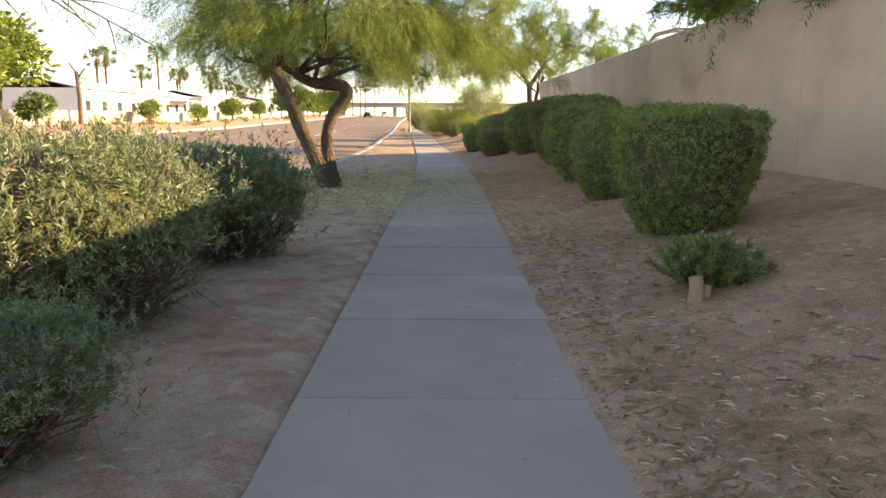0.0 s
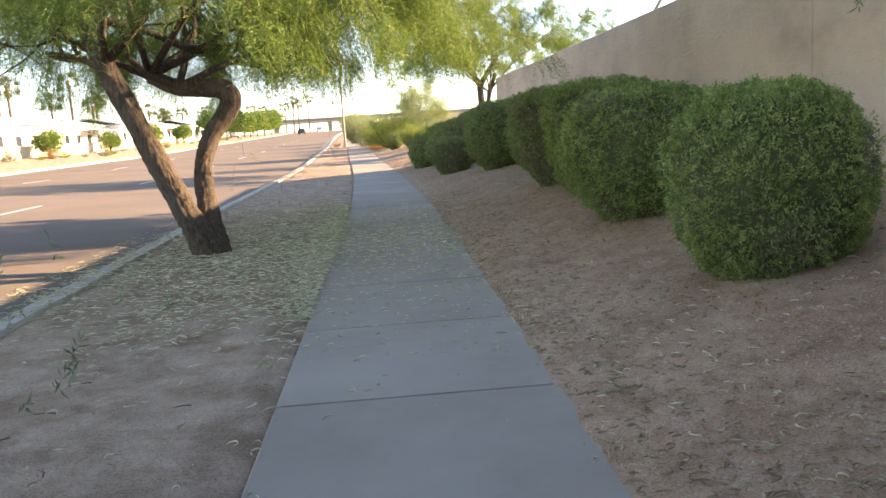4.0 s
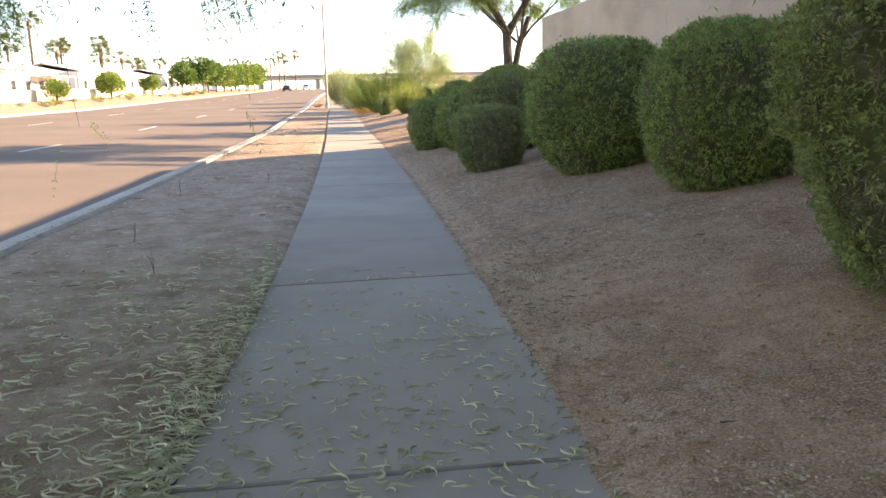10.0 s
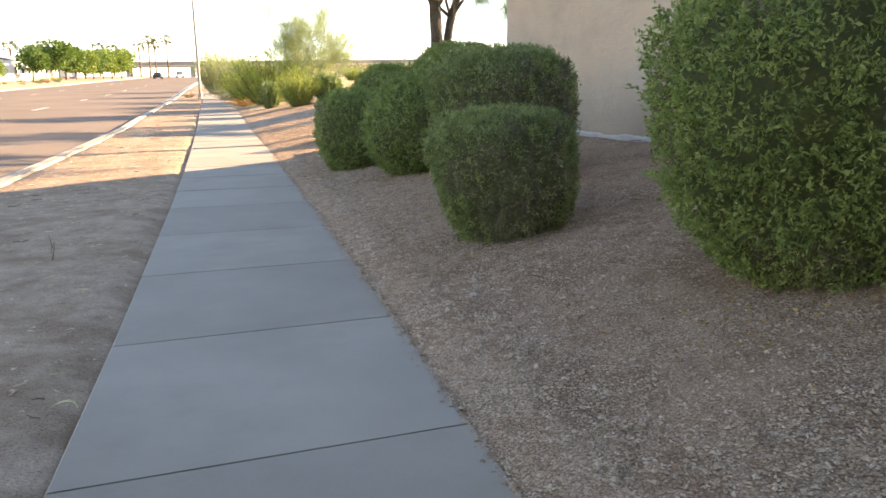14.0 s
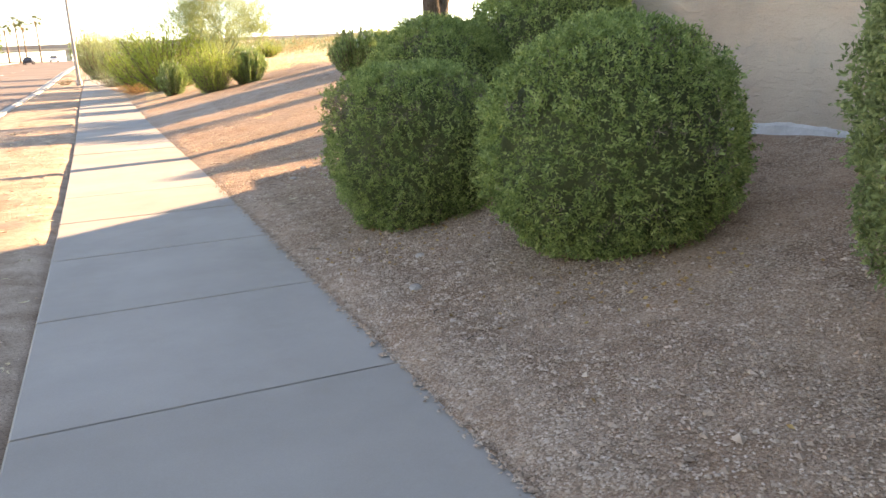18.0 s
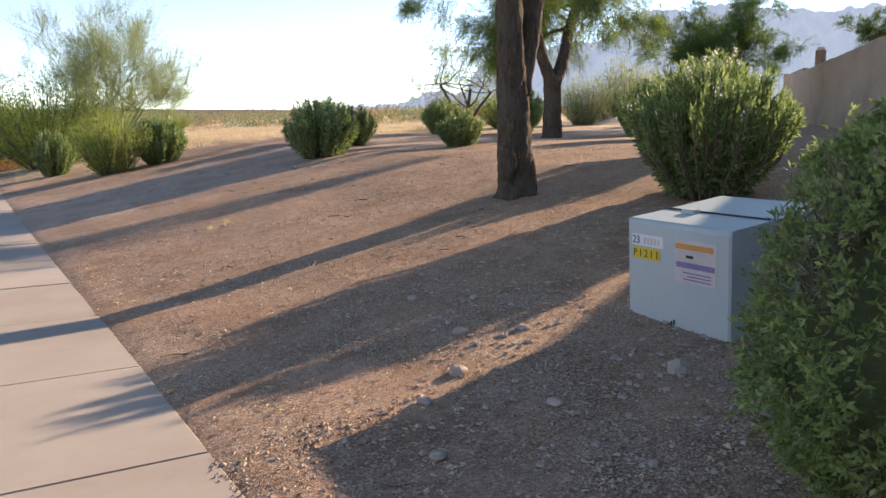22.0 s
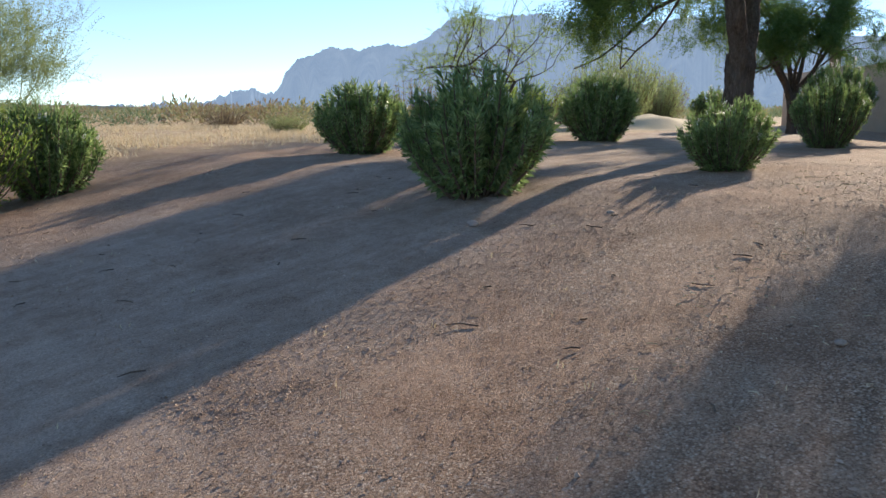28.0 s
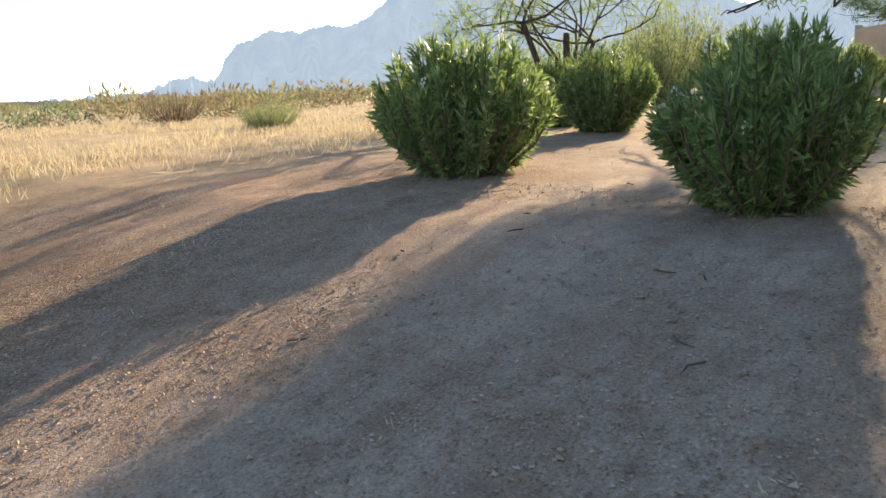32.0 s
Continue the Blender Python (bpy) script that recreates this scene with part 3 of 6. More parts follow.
WALL_TOP = 2.97
WALL_LINE = [(4.95, -14), (4.80, 8), (4.66, 16), (4.47, 24), (4.2, 31.2)]
WALL_EAST = wall_run("wall_east", WALL_LINE, WALL_TOP, "tall sand-coloured stucco garden wall in shade")


def footing(parent, line, y0, y1):
    """A chipped, dusty concrete foot along the wall's base, uneven on top."""
    v, f = [], []
    ys = np.arange(y0, y1, 0.06)
    for i, y in enumerate(ys):
        x = float(inter(y, [(b, a) for a, b in line])) - 0.1
        z = at_ground(x, y)
        h = 0.05 + 0.05 * relief(3.3, y, 0.5) + 0.02 * relief(9.1, y, 0.12)
        out = 0.035 + 0.02 * relief(5.2, y, 0.3)
        v += [(x - out - 0.02, y, z - 0.1), (x - out, y, z + h - 0.015), (x - out + 0.02, y, z + h), (x + 0.02, y, z + h + 0.01)]
        if i:
            f += [(4 * i - 4 + k, 4 * i - 3 + k, 4 * i + 1 + k, 4 * i + k) for k in range(3)]
    child("footing", np_mesh("footing", v, f, FOOTING), parent, "chipped pale concrete footing")


footing(WALL_EAST, WALL_LINE, 20.0, 31.2)
wall_run("wall_return", [(4.32, 31.28), (12.0, 36.6), (23.7, 47.9), (26.9, 51.1), (46, 54)], [2.97, 3.15, 3.22, 3.42, 3.42], "sand-coloured stucco wall running back behind the oleanders")


# ---- clipped shrubs ----
def hedge_profile(u, low, belly, crest=2.7):
    """Radius of a clipped shrub at height u (0 to 1): narrow foot, full belly, domed or flat top."""
    u = np.asarray(u, float)
    below = low + (1 - low) * np.sin(np.clip(u / belly, 0, 1) * math.pi / 2) ** 0.8
    above = np.clip(1 - np.clip((u - belly) / (1 - belly), 0, 1) ** crest, 0, 1) ** 0.45
    return np.where(u < belly, below, above)


def hedge_meshes(seed, low=0.6, belly=0.5, crest=2.7, sprigs=13500, per=6, leaf=0.035, mat=None, clumps=330, puff=0.06, lumps=0.085, spread=0.6, rise=0.3, loose=0.02, slim=1.0, tall=1.8, core=0.84, bare=None, skirt=0.0):
    """Foliage and inner core of a shrub of height 1 and radius 1 (the copies are scaled). Leaves stand in
    sprigs, sprigs in puffy clumps with dark creases between them; some clumps are thin."""
    rng = np.random.default_rng(seed)
    ph = rng.uniform(0, 6.28, (6, 3))

    def bulge(th, u):
        return 1 + lumps * (np.sin(2 * th + ph[0, 0] + 2 * u) + 0.7 * np.sin(3 * th + ph[1, 0] + 5 * u) + 0.6 * np.sin(5 * th + ph[2, 0] - 7 * u) + 0.5 * np.sin(9 * th + 11 * u + ph[3, 0])) / 2

    u = rng.uniform(0.02, 1, sprigs * 4)
    r = hedge_profile(u, low, belly, crest)
    steps = np.linspace(0, 1, 400)
    slope = np.gradient(hedge_profile(steps, low, belly, crest), 1 / 399)
    area = np.maximum(r, 0.12) * np.sqrt(1 + np.minimum(np.interp(u, steps, slope) ** 2, 40))
    u = u[rng.uniform(0, area.max(), len(u)) < area][:sprigs]
    n = len(u)
    th = rng.uniform(0, 2 * math.pi, n)
    rr = hedge_profile(u, low, belly, crest) * bulge(th, u)
    surf = np.stack([rr * np.cos(th), rr * np.sin(th), u * tall], 1)
    hub = surf[rng.choice(n, clumps, False)]
    gap = np.sqrt(np.maximum((surf ** 2).sum(1)[:, None] + (hub ** 2).sum(1)[None] - 2 * surf @ hub.T, 0))
    which = gap.argmin(1)
    two = np.partition(gap, 1, axis=1)[:, :2]
    edge = np.clip((two[:, 1] - two[:, 0]) / 0.085, 0, 1)
    thin_clump = rng.uniform(size=clumps) < 0.09
    keep = rng.uniform(size=n) < np.where(thin_clump[which], 0.5, 0.6 + 0.4 * edge)
    if skirt:
        keep &= (u > skirt * (0.8 + 0.25 * np.sin(3 * th + ph[4, 0]) + 0.15 * np.sin(7 * th))) | (rng.uniform(size=n) < 0.12)
    inward = 1 + puff * (edge - 0.75) + rng.normal(0, 0.022, clumps)[which] - np.abs(rng.normal(0, 0.03, n)) + rng.exponential(loose, n) * (rng.uniform(size=n) < 0.3)
    inward = inward - 0.05 * thin_clump[which]
    pos = np.stack([surf[:, 0] * inward, surf[:, 1] * inward, surf[:, 2] + (inward - 1) * 0.5 * tall * np.clip(u - 0.3, 0, 1)], 1)
    sl = np.interp(u, steps, slope)
    nrm = unit(np.stack([np.cos(th), np.sin(th), -np.clip(sl, -6, 3)], 1))
    way = unit(nrm * 0.75 + np.array([0, 0, rise]) + rng.normal(0, 0.33, (n, 3)))
    field = np.sin(3.4 * surf[:, 0] + ph[4, 1]) * np.sin(3.1 * surf[:, 1] + ph[4, 2]) * np.sin(3.7 * surf[:, 2] + ph[5, 2]) + 0.35 * np.sin(11 * surf[:, 0] - 9 * surf[:, 2]) * np.sin(10 * surf[:, 1] + 8 * surf[:, 2])
    dry = (field > 0.42) & (rng.uniform(size=n) < 0.5) & (not skirt)
    if bare is not None:
        turn = np.abs((th - bare + math.pi) % (2 * math.pi) - math.pi)
        wob = np.sin(9 * surf[:, 0] + ph[5, 0]) * np.sin(8 * surf[:, 2] + ph[5, 1])
        dry |= (turn < 0.62 + 0.3 * wob) & (np.abs(u - 0.45) < 0.36 + 0.15 * wob) & (rng.uniform(size=n) < 0.72)
    live = keep & ~dry
    p0, w0 = np.repeat(pos[live], per, 0), np.repeat(way[live], per, 0)
    m = len(p0)
    p = p0 + w0 * rng.uniform(-0.045, 0.045, (m, 1))
    d = w0 * 0.42 + rng.normal(0, spread, (m, 3)) * 0.85
    v, f = leaves(p, d, rng.uniform(0.65, 1.35, m) * leaf, rng.uniform(0.34, 0.52, m) * leaf * slim, rng)
    fol = np_mesh("foliage", v / np.array([1, 1, tall]), f, mat or HEDGE_LEAF)
    # Closed hull, coloured dark to stand in for shade behind the leaves.
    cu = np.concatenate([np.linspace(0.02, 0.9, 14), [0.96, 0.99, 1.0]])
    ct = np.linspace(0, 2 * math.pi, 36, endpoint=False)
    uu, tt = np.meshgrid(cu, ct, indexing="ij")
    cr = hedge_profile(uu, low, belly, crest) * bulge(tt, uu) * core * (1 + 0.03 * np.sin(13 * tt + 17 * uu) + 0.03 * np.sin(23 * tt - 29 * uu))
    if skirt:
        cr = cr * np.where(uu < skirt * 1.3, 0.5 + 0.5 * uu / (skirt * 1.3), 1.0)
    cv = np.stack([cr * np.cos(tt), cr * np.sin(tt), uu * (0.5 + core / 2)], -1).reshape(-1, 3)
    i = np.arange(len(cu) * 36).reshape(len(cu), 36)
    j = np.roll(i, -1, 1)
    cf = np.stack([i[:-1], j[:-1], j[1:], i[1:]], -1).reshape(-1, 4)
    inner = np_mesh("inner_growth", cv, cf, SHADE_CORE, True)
    q0, y0 = np.repeat(pos[dry | (keep & thin_clump[which])], 4, 0), np.repeat(way[dry | (keep & thin_clump[which])], 4, 0)
    q0 = q0 - y0 * 0.05
    dv, df = leaves(q0, y0 * 0.5 + rng.normal(0, 0.6, q0.shape), rng.uniform(1.2, 2.6, len(q0)) * leaf, leaf * 0.2, rng)
    return fol, inner, np_mesh("dry_twig_patch", dv / np.array([1, 1, tall]), df, DRY_TWIG)


def stems_mesh(seed, count, spread, high, thick):
    rng = np.random.default_rng(seed)
    runs = []
    for _ in range(count):
        a, r = rng.uniform(0, 6.28), spread * rng.uniform(0.3, 1)
        foot = np.array([math.cos(a) * r * 0.35, math.sin(a) * r * 0.35, -0.1])
        tip = np.array([math.cos(a) * r, math.sin(a) * r, high * rng.uniform(0.7, 1)])
        mid = (foot + tip) / 2 + rng.normal(0, 0.06, 3) * spread
        runs.append(([foot, mid, tip], [thick, thick * 0.8, thick * 0.5]))
    return tubes_mesh("stem_thicket", runs, TWIG, 5)


HEDGE_KINDS = [
    (*hedge_meshes(11, 0.50, 0.50), stems_mesh(21, 14, 0.55, 0.35, 0.016)),
    (*hedge_meshes(12, 0.58, 0.55, 3.2), stems_mesh(22, 14, 0.55, 0.35, 0.016)),
    (*hedge_meshes(13, 0.44, 0.74, 3.4, mat=HEDGE_DRY, lumps=0.1, bare=-2.0), stems_mesh(23, 20, 0.6, 0.45, 0.016)),
    (*hedge_meshes(14, 0.50, 0.74, 3.6, lumps=0.1), stems_mesh(24, 14, 0.6, 0.4, 0.016)),
    (*hedge_meshes(15, 0.42, 0.60, 3.0, lumps=0.09), stems_mesh(25, 14, 0.5, 0.35, 0.016)),
    (*hedge_meshes(16, 0.50, 0.66, 3.4, mat=HEDGE_DRY, lumps=0.1, bare=-1.6), stems_mesh(26, 22, 0.6, 0.4, 0.014)),
    (*hedge_meshes(17, 0.48, 0.42, 1.75), stems_mesh(27, 14, 0.5, 0.35, 0.016)),
]


def hedge(x, y, rx, ry, high, kind, turn, label):
    h = new("clipped_shrub")
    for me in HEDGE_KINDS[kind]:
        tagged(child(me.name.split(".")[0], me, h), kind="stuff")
    z = min(at_ground(x - rx * 0.5, y), at_ground(x, y - ry * 0.5))
    h.matrix_world = Matrix.LocRotScale((x, y, z - 0.02), Euler((0, 0, turn)), (rx, ry, high))
    return tagged(h, label, "shrub", "clipped shrubs along the wall")


ROUND = "dense green shrub clipped to a rounded dome on gravel"
for args in [
    (2.74, 5.95, 0.70, 0.72, 1.28, 3, 0.4, "dense green shrub clipped round with a flat top"),
    (2.78, 9.25, 0.66, 0.66, 1.28, 0, 1.7, ROUND),
    (2.95, 12.25, 0.86, 0.84, 1.40, 4, 2.9, "large " + ROUND),
    (3.18, 14.75, 0.78, 0.80, 1.56, 3, 4.1, "tall green shrub clipped smooth, thin in places"),
    (3.10, 16.62, 0.82, 0.74, 1.58, 2, 0.0, "clipped shrub with brown dry patches and bare twigs"),
    (3.45, 19.95, 0.74, 0.74, 1.52, 0, 5.2, ROUND),
    (2.94, 22.3, 0.90, 0.87, 1.62, 4, 3.3, "large " + ROUND),
    (1.92, 24.40, 0.56, 0.54, 1.00, 5, 0.0, "small clipped shrub with a bare dry front"),
    (2.48, 26.25, 0.71, 0.72, 1.40, 5, 0.2, ROUND),
    (2.15, 28.45, 0.74, 0.72, 1.27, 6, 5.9, ROUND),
    (1.52, 30.08, 0.61, 0.60, 1.16, 1, 5.9, "small " + ROUND),
    (2.17, 31.28, 0.78, 0.78, 1.44, 6, 1.2, "large " + ROUND),
    (3.30, 31.25, 0.80, 0.76, 1.62, 0, 2.5, "dense green shrub clipped round beside the wall's end"),
]:
    hedge(*args)

# ---- loose grey-green shrubs of the strip ----
def skirt_twigs(seed, count):
    """The leggy underside of a sage: bare dark twigs fanning out from the foot, each with a few side twigs."""
    rng = np.random.default_rng(seed)
    runs = []
    for _ in range(count):
        a = rng.uniform(0, 6.28)
        o = np.array([math.cos(a), math.sin(a), 0])
        foot, tip = o * rng.uniform(0.05, 0.25) - [0, 0, 0.05], o * rng.uniform(0.6, 0.93) + [0, 0, rng.uniform(0.14, 0.55)]
        mid = foot * 0.45 + tip * 0.55 + rng.normal(0, 0.05, 3) - [0, 0, 0.03]
        mid[2] = max(mid[2], 0.03)
        runs.append(([foot, mid, tip], [0.011, 0.008, 0.004]))
        for _ in range(3):
            q = mid + (tip - mid) * rng.uniform(0, 0.8)
            runs.append(([q, q + (tip - mid) * 0.3 + rng.normal(0, 0.06, 3), q + (tip - mid) * 0.5 + rng.normal(0, 0.1, 3)], [0.005, 0.004, 0.002]))
    return tubes_mesh("stem_thicket", runs, TWIG, 4)


def sage_kind(seed, low, belly):
    # The sage's hull too is dark in place of shade under its foliage.
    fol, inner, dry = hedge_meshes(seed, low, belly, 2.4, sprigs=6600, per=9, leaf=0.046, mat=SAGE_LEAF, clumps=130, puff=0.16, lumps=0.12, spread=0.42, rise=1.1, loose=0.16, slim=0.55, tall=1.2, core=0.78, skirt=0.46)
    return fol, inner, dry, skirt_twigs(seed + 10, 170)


SAGE_KINDS = [sage_kind(31, 0.55, 0.55), sage_kind(32, 0.5, 0.58)]


def sage(x, y, rx, ry, high, kind, turn, label):
    h = new("sage_shrub")
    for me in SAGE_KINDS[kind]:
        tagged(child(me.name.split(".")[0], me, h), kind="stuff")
    h.matrix_world = Matrix.LocRotScale((x, y, at_ground(x, y) - 0.03), Euler((0, 0, turn)), (rx, ry, high))
    return tagged(h, label, "shrub", "sage shrubs along the road")


sage(-1.55, 1.3, 0.62, 0.56, 0.62, 1, 0.3, "low grey-green desert sage shrub on bare dirt")
sage(-2.1, 3.3, 1.12, 0.9, 1.25, 0, 1.1, "large grey-green desert sage shrub with pale sunlit tips")
sage(-1.85, 6.1, 0.95, 0.85, 1.08, 1, 2.0, "rounded grey-green desert sage shrub on bare dirt")
sage(-3.0, 4.9, 0.8, 0.9, 1.15, 0, 3.0, "grey-green desert sage shrub by the kerb")

# ---- oleanders ----
def oleander_meshes(seed, stems=104, leaf=0.148, flowers=9, uneven=0.34):
    """A full round bush of splayed stems set with whorls of long leaves; height 1, radius 1."""
    rng = np.random.default_rng(seed)
    runs, p, d, tips = [], [], [], []
    for _ in range(stems):
        a, r = rng.uniform(0, 6.28), math.sqrt(rng.uniform(0.02, 1))
        o = np.array([math.cos(a), math.sin(a), 0])
        foot = o * r * 0.25 + np.array([0, 0, -0.05])
        tip = o * r * 0.92 + np.array([0, 0, (1.0 - 0.42 * r ** 2.2) * rng.uniform(1.04 - uneven, 1.04)])
        mid = foot * 0.45 + tip * 0.55 + o * 0.12 * r
        runs.append(([foot, mid, tip], [0.016, 0.012, 0.006]))
        tips.append(tip)
        for k in range(19):
            f = 0.13 + 0.87 * (k + rng.uniform(0, 0.6)) / 19
            q = foot * (1 - f) ** 2 + 2 * mid * f * (1 - f) + tip * f ** 2
            axis = unit(tip - foot + np.array([0, 0, 0.1]))
            for w in range(6):
                b = rng.uniform(0, 6.28)
                side = unit(np.cross(axis, [math.cos(b), math.sin(b), 0.3]))
                p.append(q)
                d.append(side * (1.0 - 0.4 * f) + axis * (0.2 + 0.55 * f) + o * 0.25 + rng.normal(0, 0.2, 3))
    p, d = np.array(p), np.array(d)
    v, f = leaves(p, d, rng.uniform(0.65, 1.15, len(p)) * leaf, rng.uniform(0.12, 0.17, len(p)) * leaf, rng, 0.5)
    fol = np_mesh("foliage", v, f, OLEANDER_LEAF)
    return fol, tubes_mesh("stem_thicket", runs, TWIG, 5), [tips[t] for t in rng.permutation(len(tips))[:flowers]]


def blossom_mesh():
    rng = np.random.default_rng(59)
    v, f = leaves(rng.normal(0, 0.016, (12, 3)), rng.normal(0, 1, (12, 3)) + [0, 0, 0.6], 0.03, 0.024, rng)
    return np_mesh("blossom", v, f, FLOWER)


OLEANDERS = [oleander_meshes(51), oleander_meshes(52, 106), oleander_meshes(53, 98, 0.148, 12), oleander_meshes(54, 150, 0.115, 18, 0.16)]
BLOSSOM = blossom_mesh()


def oleander(x, y, r, high, kind, turn, label):
    fol, stems, tips = OLEANDERS[kind]
    h = new("oleander_bush")
    tagged(child("foliage", fol, h), kind="stuff")
    tagged(child("stem_thicket", stems, h), kind="stuff")
    for t in tips:
        child("blossom", BLOSSOM, h, "small white blossom").location = (t[0], t[1], t[2] + 0.03)
    h.matrix_world = Matrix.LocRotScale((x, y, at_ground(x, y) - 0.02), Euler((0, 0, turn)), (r, r, high * 0.92))
    return tagged(h, label, "oleander", "oleanders on the bank")


OL = "dark green oleander bush with narrow leaves"
for args in [
    (4.72, 44.08, 0.76, 1.20, 0, 0.0, "large dark green oleander bush, its stems splayed out"),
    (6.42, 47.98, 0.70, 1.08, 1, 1.0, OL + " beside dry grass"),
    (6.02, 45.68, 0.58, 0.93, 2, 2.0, OL),
    (7.15, 43.05, 0.50, 0.76, 2, 3.0, "small oleander bush with white flower tips"),
    (10.15, 49.15, 0.66, 1.08, 0, 4.0, OL),
    (10.95, 50.35, 0.50, 1.00, 1, 5.0, "small " + OL + " on soil"),
    (11.9, 48.0, 0.78, 1.35, 1, 0.6, OL + " under a tree"),
    (2.65, 48.95, 0.66, 1.18, 1, 1.6, OL + " beside the dirt track"),
    (5.4, 35.5, 0.86, 1.40, 3, 2.6, "broad oleander bush with white blossoms beside the wall"),
    (7.95, 37.75, 0.76, 1.45, 3, 3.6, OL),
    (12.25, 41.15, 0.50, 1.15, 3, 1.3, "small " + OL + " against the wall"),
    (10.70, 41.55, 0.82, 1.36, 3, 4.6, OL + " near the wall"),
    (12.75, 44.25, 0.62, 1.22, 3, 5.6, OL + " near the wall"),
    (15.3, 45.1, 0.72, 1.62, 3, 3.4, OL + " near the wall"),
    (18.9, 49.2, 0.95, 1.25, 3, 0.9, "small " + OL + " on soil"),
    (2.3, 3.85, 0.46, 0.40, 1, 2.9, "low oleander regrowth sprouting on the gravel bank"),
    (0.55, 50.9, 0.52, 1.15, 2, 1.9, "small oleander bush topped with white blossoms"),
]:
    oleander(*args)


# ---- trees ----
def limb(rng, start, way, length, radius, depth, runs, tips, droop=0.0, spread=0.7):
    """A branching limb: adds its tubes to runs and the ends of its twigs to tips."""
    pts, rad, p, w = [np.array(start)], [radius], np.array(start, float), unit(np.array(way, float))
    n = 4
    for i in range(n):
        w = unit(w + rng.normal(0, 0.16, 3) + np.array([0, 0, 0.05 - droop * 0.25]))
        p = p + w * length / n
        pts.append(p.copy())
        rad.append(radius * (1 - 0.5 * (i + 1) / n))
    runs.append((pts, rad))
    if depth == 0:
        tips += [(pts[k], w.copy()) for k in range(1, n + 1)]
        return
    for k in range(3 if depth > 1 else 4):
        s = pts[n - (k % 3)]
        w2 = unit(w + rng.normal(0, spread, 3) + np.array([0, 0, 0.12]))
        limb(rng, s, w2, length * rng.uniform(0.55, 0.8), radius * 0.48, depth - 1, runs, tips, droop, spread)


def sprays(rng, tips, per, length, leaflets, leaf, mat, droop, sparse=0, name="crown"):
    """Feathery compound leaves that hang from the twigs: each has two rows of leaflets."""
    p, d = [], []
    base = np.array([t for t, _ in tips])
    ways = np.array([w for _, w in tips])
    share = rng.exponential(1.0, len(tips)) + 0.25
    if sparse:
        share[-sparse:] = 0.12
    k = rng.choice(len(tips), per, p=share / share.sum())
    start = base[k] + rng.normal(0, 0.10, (per, 3))
    way = unit(ways[k] * 0.75 + rng.normal(0, 0.48, (per, 3)) - np.array([0, 0, droop]))
    side = unit(np.cross(way, rng.normal(size=(per, 3))))
    size = rng.uniform(0.6, 1.3, per)[:, None] * length
    for i in range(leaflets):
        f = (i // 2 + 0.5) / (leaflets / 2)
        q = start + way * size * f - np.array([0, 0, 1.0]) * (f ** 2) * size * 0.35 * max(droop, 0.2)
        s = side if i % 2 else -side
        p.append(q)
        d.append(s * 0.75 + way * 0.6 + rng.normal(0, 0.2, (per, 3)))
    p, d = np.concatenate(p), np.concatenate(d)
    v, f = leaves(p, d, rng.uniform(0.7, 1.2, len(p)) * leaf, rng.uniform(0.13, 0.2, len(p)) * leaf, rng)
    sag = np.array([0, 0, 1.0]) * 0.175 * max(droop, 0.2) * size
    rv, rf = leaves(start, way * size - 2 * sag, size[:, 0] * 0.98, 0.006, rng, 0.3)
    return np_mesh(name, np.concatenate([v, rv]), np.concatenate([f, rf + len(v)]), mat)


def trunk_mesh(pts, rad, seed, mat, sides):
    """A smoothly bent trunk with furrowed bark: long ridges, cracks across them and a fluted foot."""
    P, R = np.array(pts, float), np.array(rad, float)
    ext = np.vstack([2 * P[0] - P[1], P, 2 * P[-1] - P[-2]])
    line, radii = [], []
    for i in range(len(P) - 1):
        a, b, c, d = ext[i:i + 4]
        n = max(3, int(np.linalg.norm(c - b) / 0.027))
        for t in np.arange(n) / n:
            line.append(0.5 * (2 * b + (c - a) * t + (2 * a - 5 * b + 4 * c - d) * t * t + (3 * b - a - 3 * c + d) * t ** 3))
            radii.append(R[i] + (R[i + 1] - R[i]) * t)
    line.append(P[-1])
    radii.append(R[-1])
    verts, faces, run = tube(line, radii, sides)[0], tube(line, radii, sides)[1], 0.0
    out = []
    for i, (c, r) in enumerate(zip(line, radii)):
        run += float(np.linalg.norm(c - line[i - 1])) if i else 0.0
        for k in range(sides):
            a = 2 * math.pi * k / sides
            ca, sa = math.cos(a), math.sin(a)
            twist = run * 0.7
            cx, cy = math.cos(a + twist), math.sin(a + twist)
            ridge = 1 - 2 * abs(noise.noise(Vector((cx * 5.0, cy * 5.0, run * 3.4 + seed))))
            lump = noise.noise(Vector((ca * 1.1, sa * 1.1, run * 3.0 + seed * 2)))
            flute = 0.14 * math.sin(5 * a + seed) * max(0.0, 1 - run / 0.45)
            out.append(tuple(c + (np.array(verts[i * sides + k]) - c) * (1 + 0.2 * (ridge - 0.5) + 0.1 * lump + flute)))
    return np_mesh("trunk", out, faces, mat, True)


